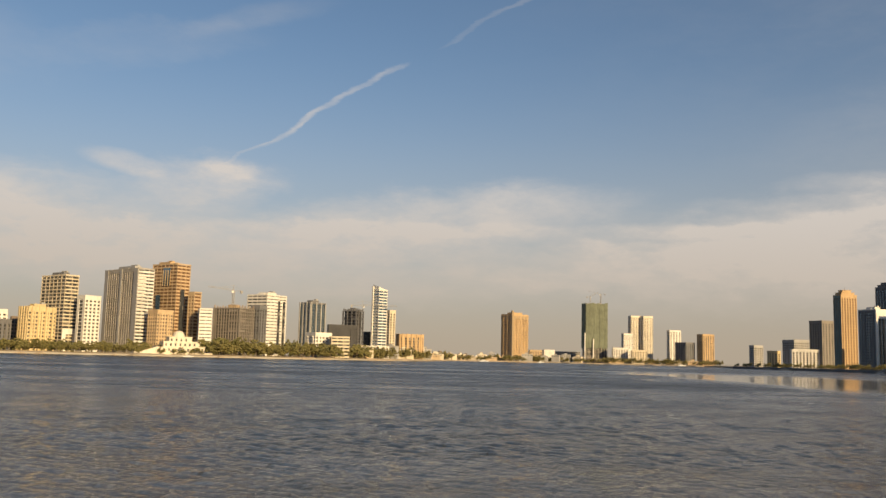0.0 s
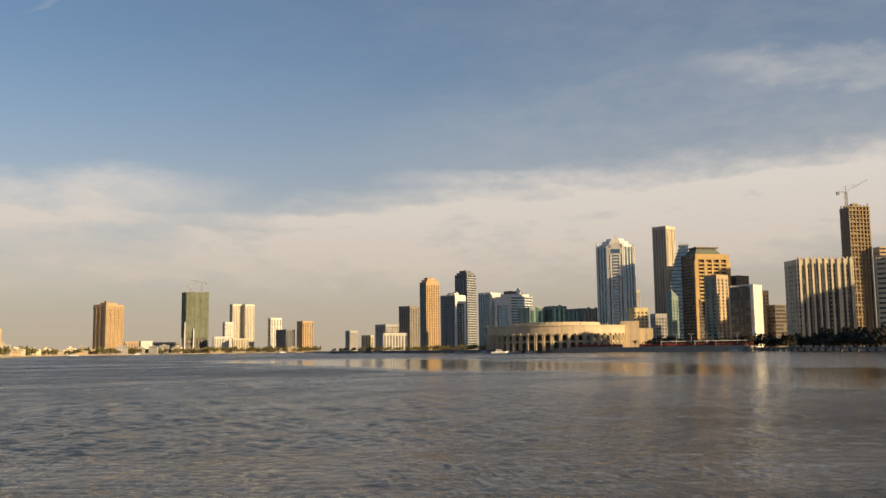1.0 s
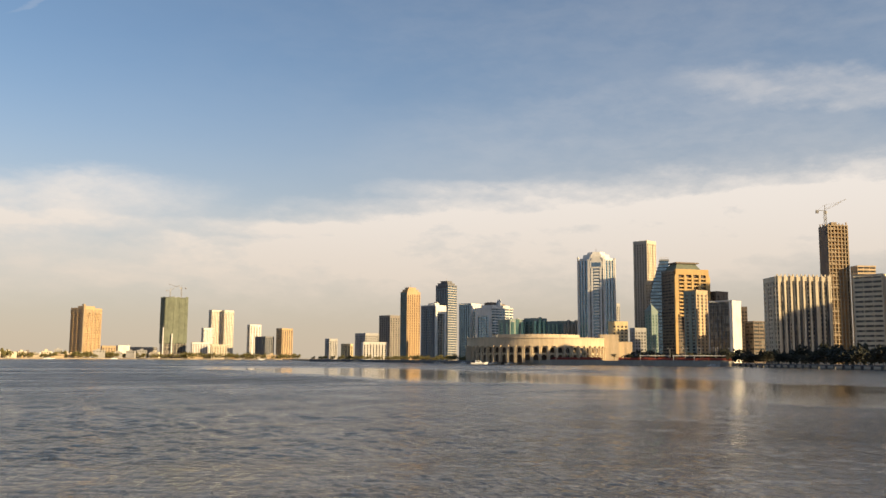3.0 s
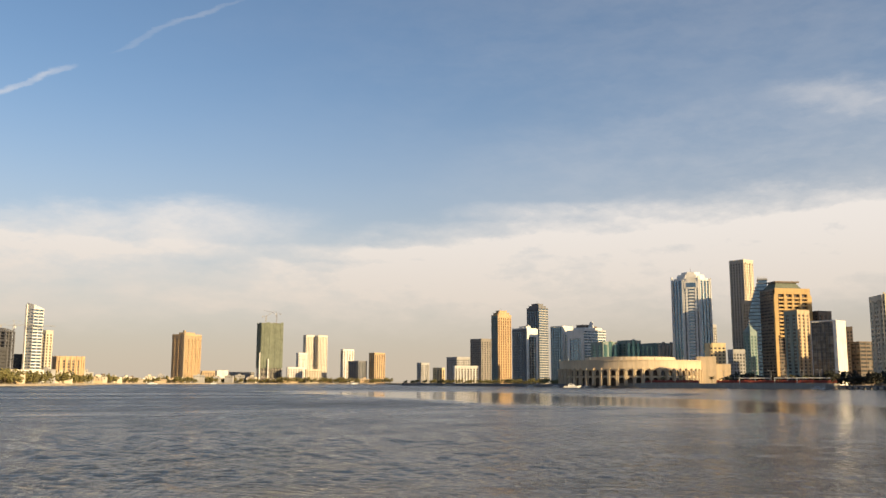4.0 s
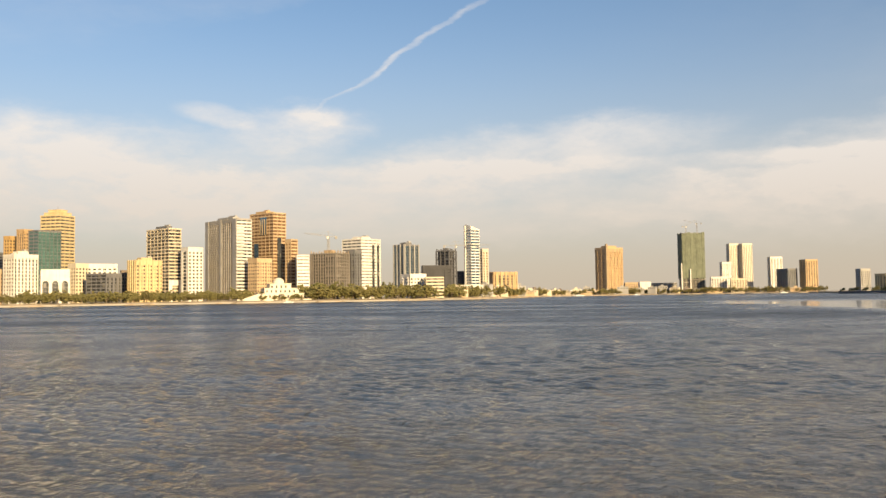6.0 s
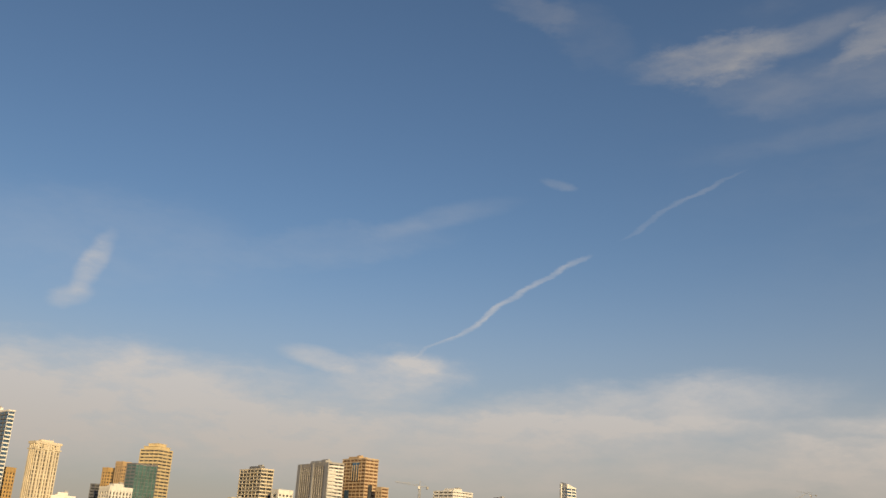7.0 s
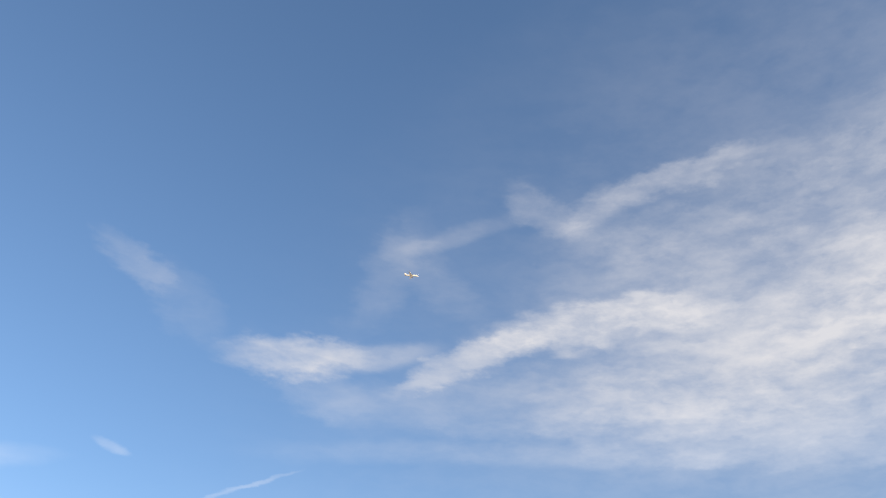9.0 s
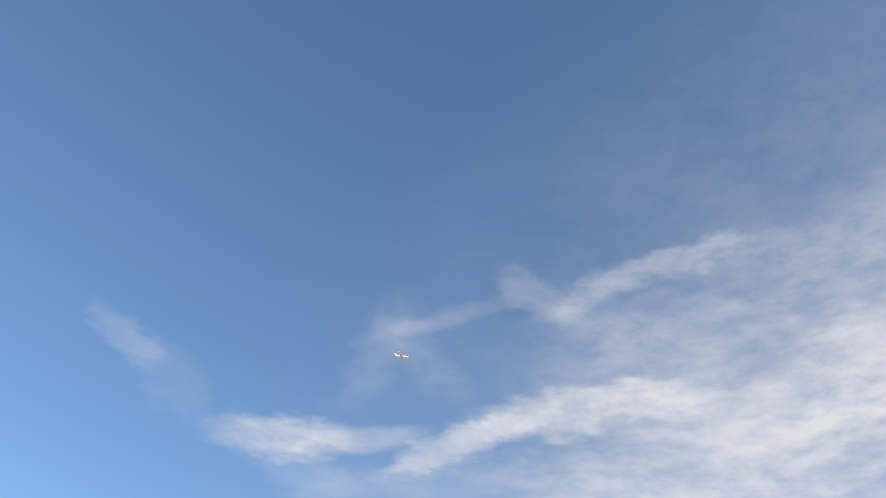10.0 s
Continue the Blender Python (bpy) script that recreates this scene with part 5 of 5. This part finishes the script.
for k in range(52):
    az = 31.15 + 0.244 * k
    if abs(az - 36.7) < 0.5:
        continue
    root = thing("hedge_planter", "low red-brown flowering hedge in a stone planter", "hedge", Matrix.Translation(polar(az, shore(az) + 8.9)) @ pose(0, 0, 0, 0, 0, -az), "hedges along the quay")
    planter = part("planter", Solid().box(-1.5, -0.6, -0.5, 1.5, 0.6, 2.0), M.quay, root)
    s = Solid()
    for j in range(16):
        u, v, q = rnd.uniform(-1.4, 1.4), rnd.uniform(-0.5, 0.5), rnd.uniform(0.3, 0.7)
        s.box(u - q, v - q * 0.6, 2.0, u + q, v + q * 0.6, 2.0 + 1.6 * rnd.random() + 0.4)
    part("hedge", s, M.red, planter)


def lamp_post(h):
    root = thing("street_lamp", "tall grey promenade lamp post with twin heads", "street lamp", Matrix(), "lamps along the quay")
    part("pole", Solid().prism([(0.22 * math.cos(k), 0.22 * math.sin(k), -0.5) for k in range(6)], [(0.12 * math.cos(k), 0.12 * math.sin(k), h) for k in range(6)]), M.palegrey, root)
    for u in (-1, 1):
        arm = part("lamp_arm", Solid().bar((0, 0, h - 0.2), (u * 1.5, 0, h + 0.3), 0.08), M.palegrey, root)
        part("lamp_head", Solid().box(u * 1.5 - 0.5, -0.25, h + 0.2, u * 1.5 + 0.5, 0.25, h + 0.5), M.white, arm)
    return root


first = lamp_post(10.5)
first.matrix_world = Matrix.Translation(polar(31.44, shore(31.44) + 11))
for k in range(14):
    az = 32.3 + 0.88 * k
    if abs(az - 36.7) > 0.4:
        copy_thing(first, Matrix.Translation(polar(az, shore(az) + 11 + 6 * (k % 2))) @ pose(0, 0, 0, 0, 0, -az))


def canopy(w):
    root = thing("canopy", "white flat shade canopy on slim posts", "canopy", Matrix(), "canopies on the quay")
    part("canopy_roof", Solid().box(-w / 2, -3, 5.0, w / 2, 3, 5.6), M.white, root)
    for u in (-w / 2 + 0.6, w / 2 - 0.6):
        for v in (-2.5, 2.5):
            part("post", Solid().box(u - 0.18, v - 0.18, -0.4, u + 0.18, v + 0.18, 5.0), M.white, root)
    return root


first = canopy(22)
first.matrix_world = Matrix.Translation(polar(41.28, shore(41.28) + 16)) @ pose(0, 0, 0, 0, 0, -41.6)
for az in (39.3, 42.5):
    copy_thing(first, Matrix.Translation(polar(az, shore(az) + 17)) @ pose(0, 0, 0, 0, 0, -az))


def jetty():
    """The low deck on piles that leaves the quay's corner."""
    s = Solid()
    root = thing("jetty", "low dark jetty deck on short piles over the water", "jetty", Matrix())
    a, b = polar(44.1, 655, 0), polar(55.79, 428, 0)
    side = (b - a).normalized().cross(Vector((0, 0, 1))) * 2.2
    s.prism([a - side + Vector((0, 0, 1.7)), b - side + Vector((0, 0, 1.7)), b + side + Vector((0, 0, 1.7)), a + side + Vector((0, 0, 1.7))], [a - side + Vector((0, 0, 2.4)), b - side + Vector((0, 0, 2.4)), b + side + Vector((0, 0, 2.4)), a + side + Vector((0, 0, 2.4))])
    part("deck", s, M.darkconc, root)
    for k in range(26):
        p = a.lerp(b, (k + 0.5) / 26)
        part("post", Solid().box(p.x - 0.5, p.y - 0.5, -1, p.x + 0.5, p.y + 0.5, 1.7), M.darkconc, root)
    return root


jetty()


def motor_boat(length):
    root = thing("motor_boat", "white motor boat with a cabin moored at the quay", "boat", Matrix(), "boats at the quay")
    a, w = length / 2, length * 0.15
    low = [(-a, -w * 0.7, -0.3), (a * 0.6, -w * 0.6, -0.3), (a * 0.85, 0, -0.3), (a * 0.6, w * 0.6, -0.3), (-a, w * 0.7, -0.3)]
    high = [(-a, -w, 1.3), (a * 0.6, -w, 1.5), (a * 1.1, 0, 1.9), (a * 0.6, w, 1.5), (-a, w, 1.3)]
    part("hull", Solid().prism(low, high), M.boat, root)
    cabin = part("cabin", Solid().prism([(-a * 0.5, -w * 0.7, 1.3), (a * 0.35, -w * 0.7, 1.4), (a * 0.35, w * 0.7, 1.4), (-a * 0.5, w * 0.7, 1.3)], [(-a * 0.45, -w * 0.6, 3.0), (a * 0.1, -w * 0.6, 3.0), (a * 0.1, w * 0.6, 3.0), (-a * 0.45, w * 0.6, 3.0)]), M.boat, root)
    part("windscreen", Solid().box(-a * 0.4, -w * 0.74, 2.0, a * 0.1, w * 0.74, 2.6), M.glass, cabin)
    return root


first = motor_boat(14)
first.matrix_world = Matrix.Translation(polar(28.62, 752, 0)) @ pose(0, 0, 0, 0, 0, -24)
for az, gap, rz, q in ((29.59, 8, -10, 0.8), (27.64, 8, -50, 0.6), (30.56, 7, -20, 0.7), (26.08, 9, -30, 0.5), (42.74, 7, -40, 0.6), (15.18, 30, 10, 1.1), (3.2, 25, -5, 1.2), (6.7, 30, 0, 0.9), (-14.82, 12, 12, 0.6)):
    copy_thing(first, Matrix.Translation(polar(az, shore(az) - gap, 0)) @ pose(0, 0, 0, 0, 0, rz)).scale = (q, q, q)


# ---- the airliner overhead ----


def airliner():
    root = thing("airliner", "white twin-engined airliner high in the sky", "aeroplane", Matrix())
    s = Solid()
    prev = None
    for x, r, z in ((-18, 0.3, 0.8), (-15, 0.9, 0.5), (-10, 1.7, 0.1), (-4, 2.0, 0), (8, 2.0, 0), (14, 1.8, -0.1), (17, 1.0, -0.4), (18.3, 0.2, -0.6)):
        ringp = [(x, r * math.cos(k * math.pi / 5), z + r * math.sin(k * math.pi / 5)) for k in range(10)]
        if prev:
            s.prism(prev, ringp)
        prev = ringp
    part("fuselage", s, M.boat, root)
    for q in (-1, 1):
        wing = part("wing", Solid().prism([(4, q * 1.5, -0.8), (-2.5, q * 1.5, -0.8), (-2.5, q * 1.5, -0.3), (4, q * 1.5, -0.3)], [(-4, q * 17, 0.6), (-5.8, q * 17, 0.6), (-5.8, q * 17, 0.8), (-4, q * 17, 0.8)]), M.boat, root)
        part("tailplane", Solid().prism([(-13, q * 0.5, 0.8), (-16.5, q * 0.5, 0.8), (-16.5, q * 0.5, 1.1), (-13, q * 0.5, 1.1)], [(-16, q * 6, 1.4), (-17.6, q * 6, 1.4), (-17.6, q * 6, 1.5), (-16, q * 6, 1.5)]), M.boat, root)
        part("engine", Solid().prism([(4.5, q * 6 + 1.0 * math.cos(k), -2.0 + 1.0 * math.sin(k)) for k in range(6)], [(0.5, q * 6 + 0.8 * math.cos(k), -1.9 + 0.8 * math.sin(k)) for k in range(6)]), M.palegrey, wing)
    part("tail_fin", Solid().prism([(-12, -0.2, 1.2), (-17, -0.2, 1.0), (-17, 0.2, 1.0), (-12, 0.2, 1.2)], [(-16.2, -0.1, 7.2), (-18.4, -0.1, 7.2), (-18.4, 0.1, 7.2), (-16.2, 0.1, 7.2)]), M.boat, root)
    root.matrix_world = Matrix.Translation(heading(13.8, 35.7) * 2350) @ pose(0, 0, 0, 0, 4, -22)
    return root


airliner()
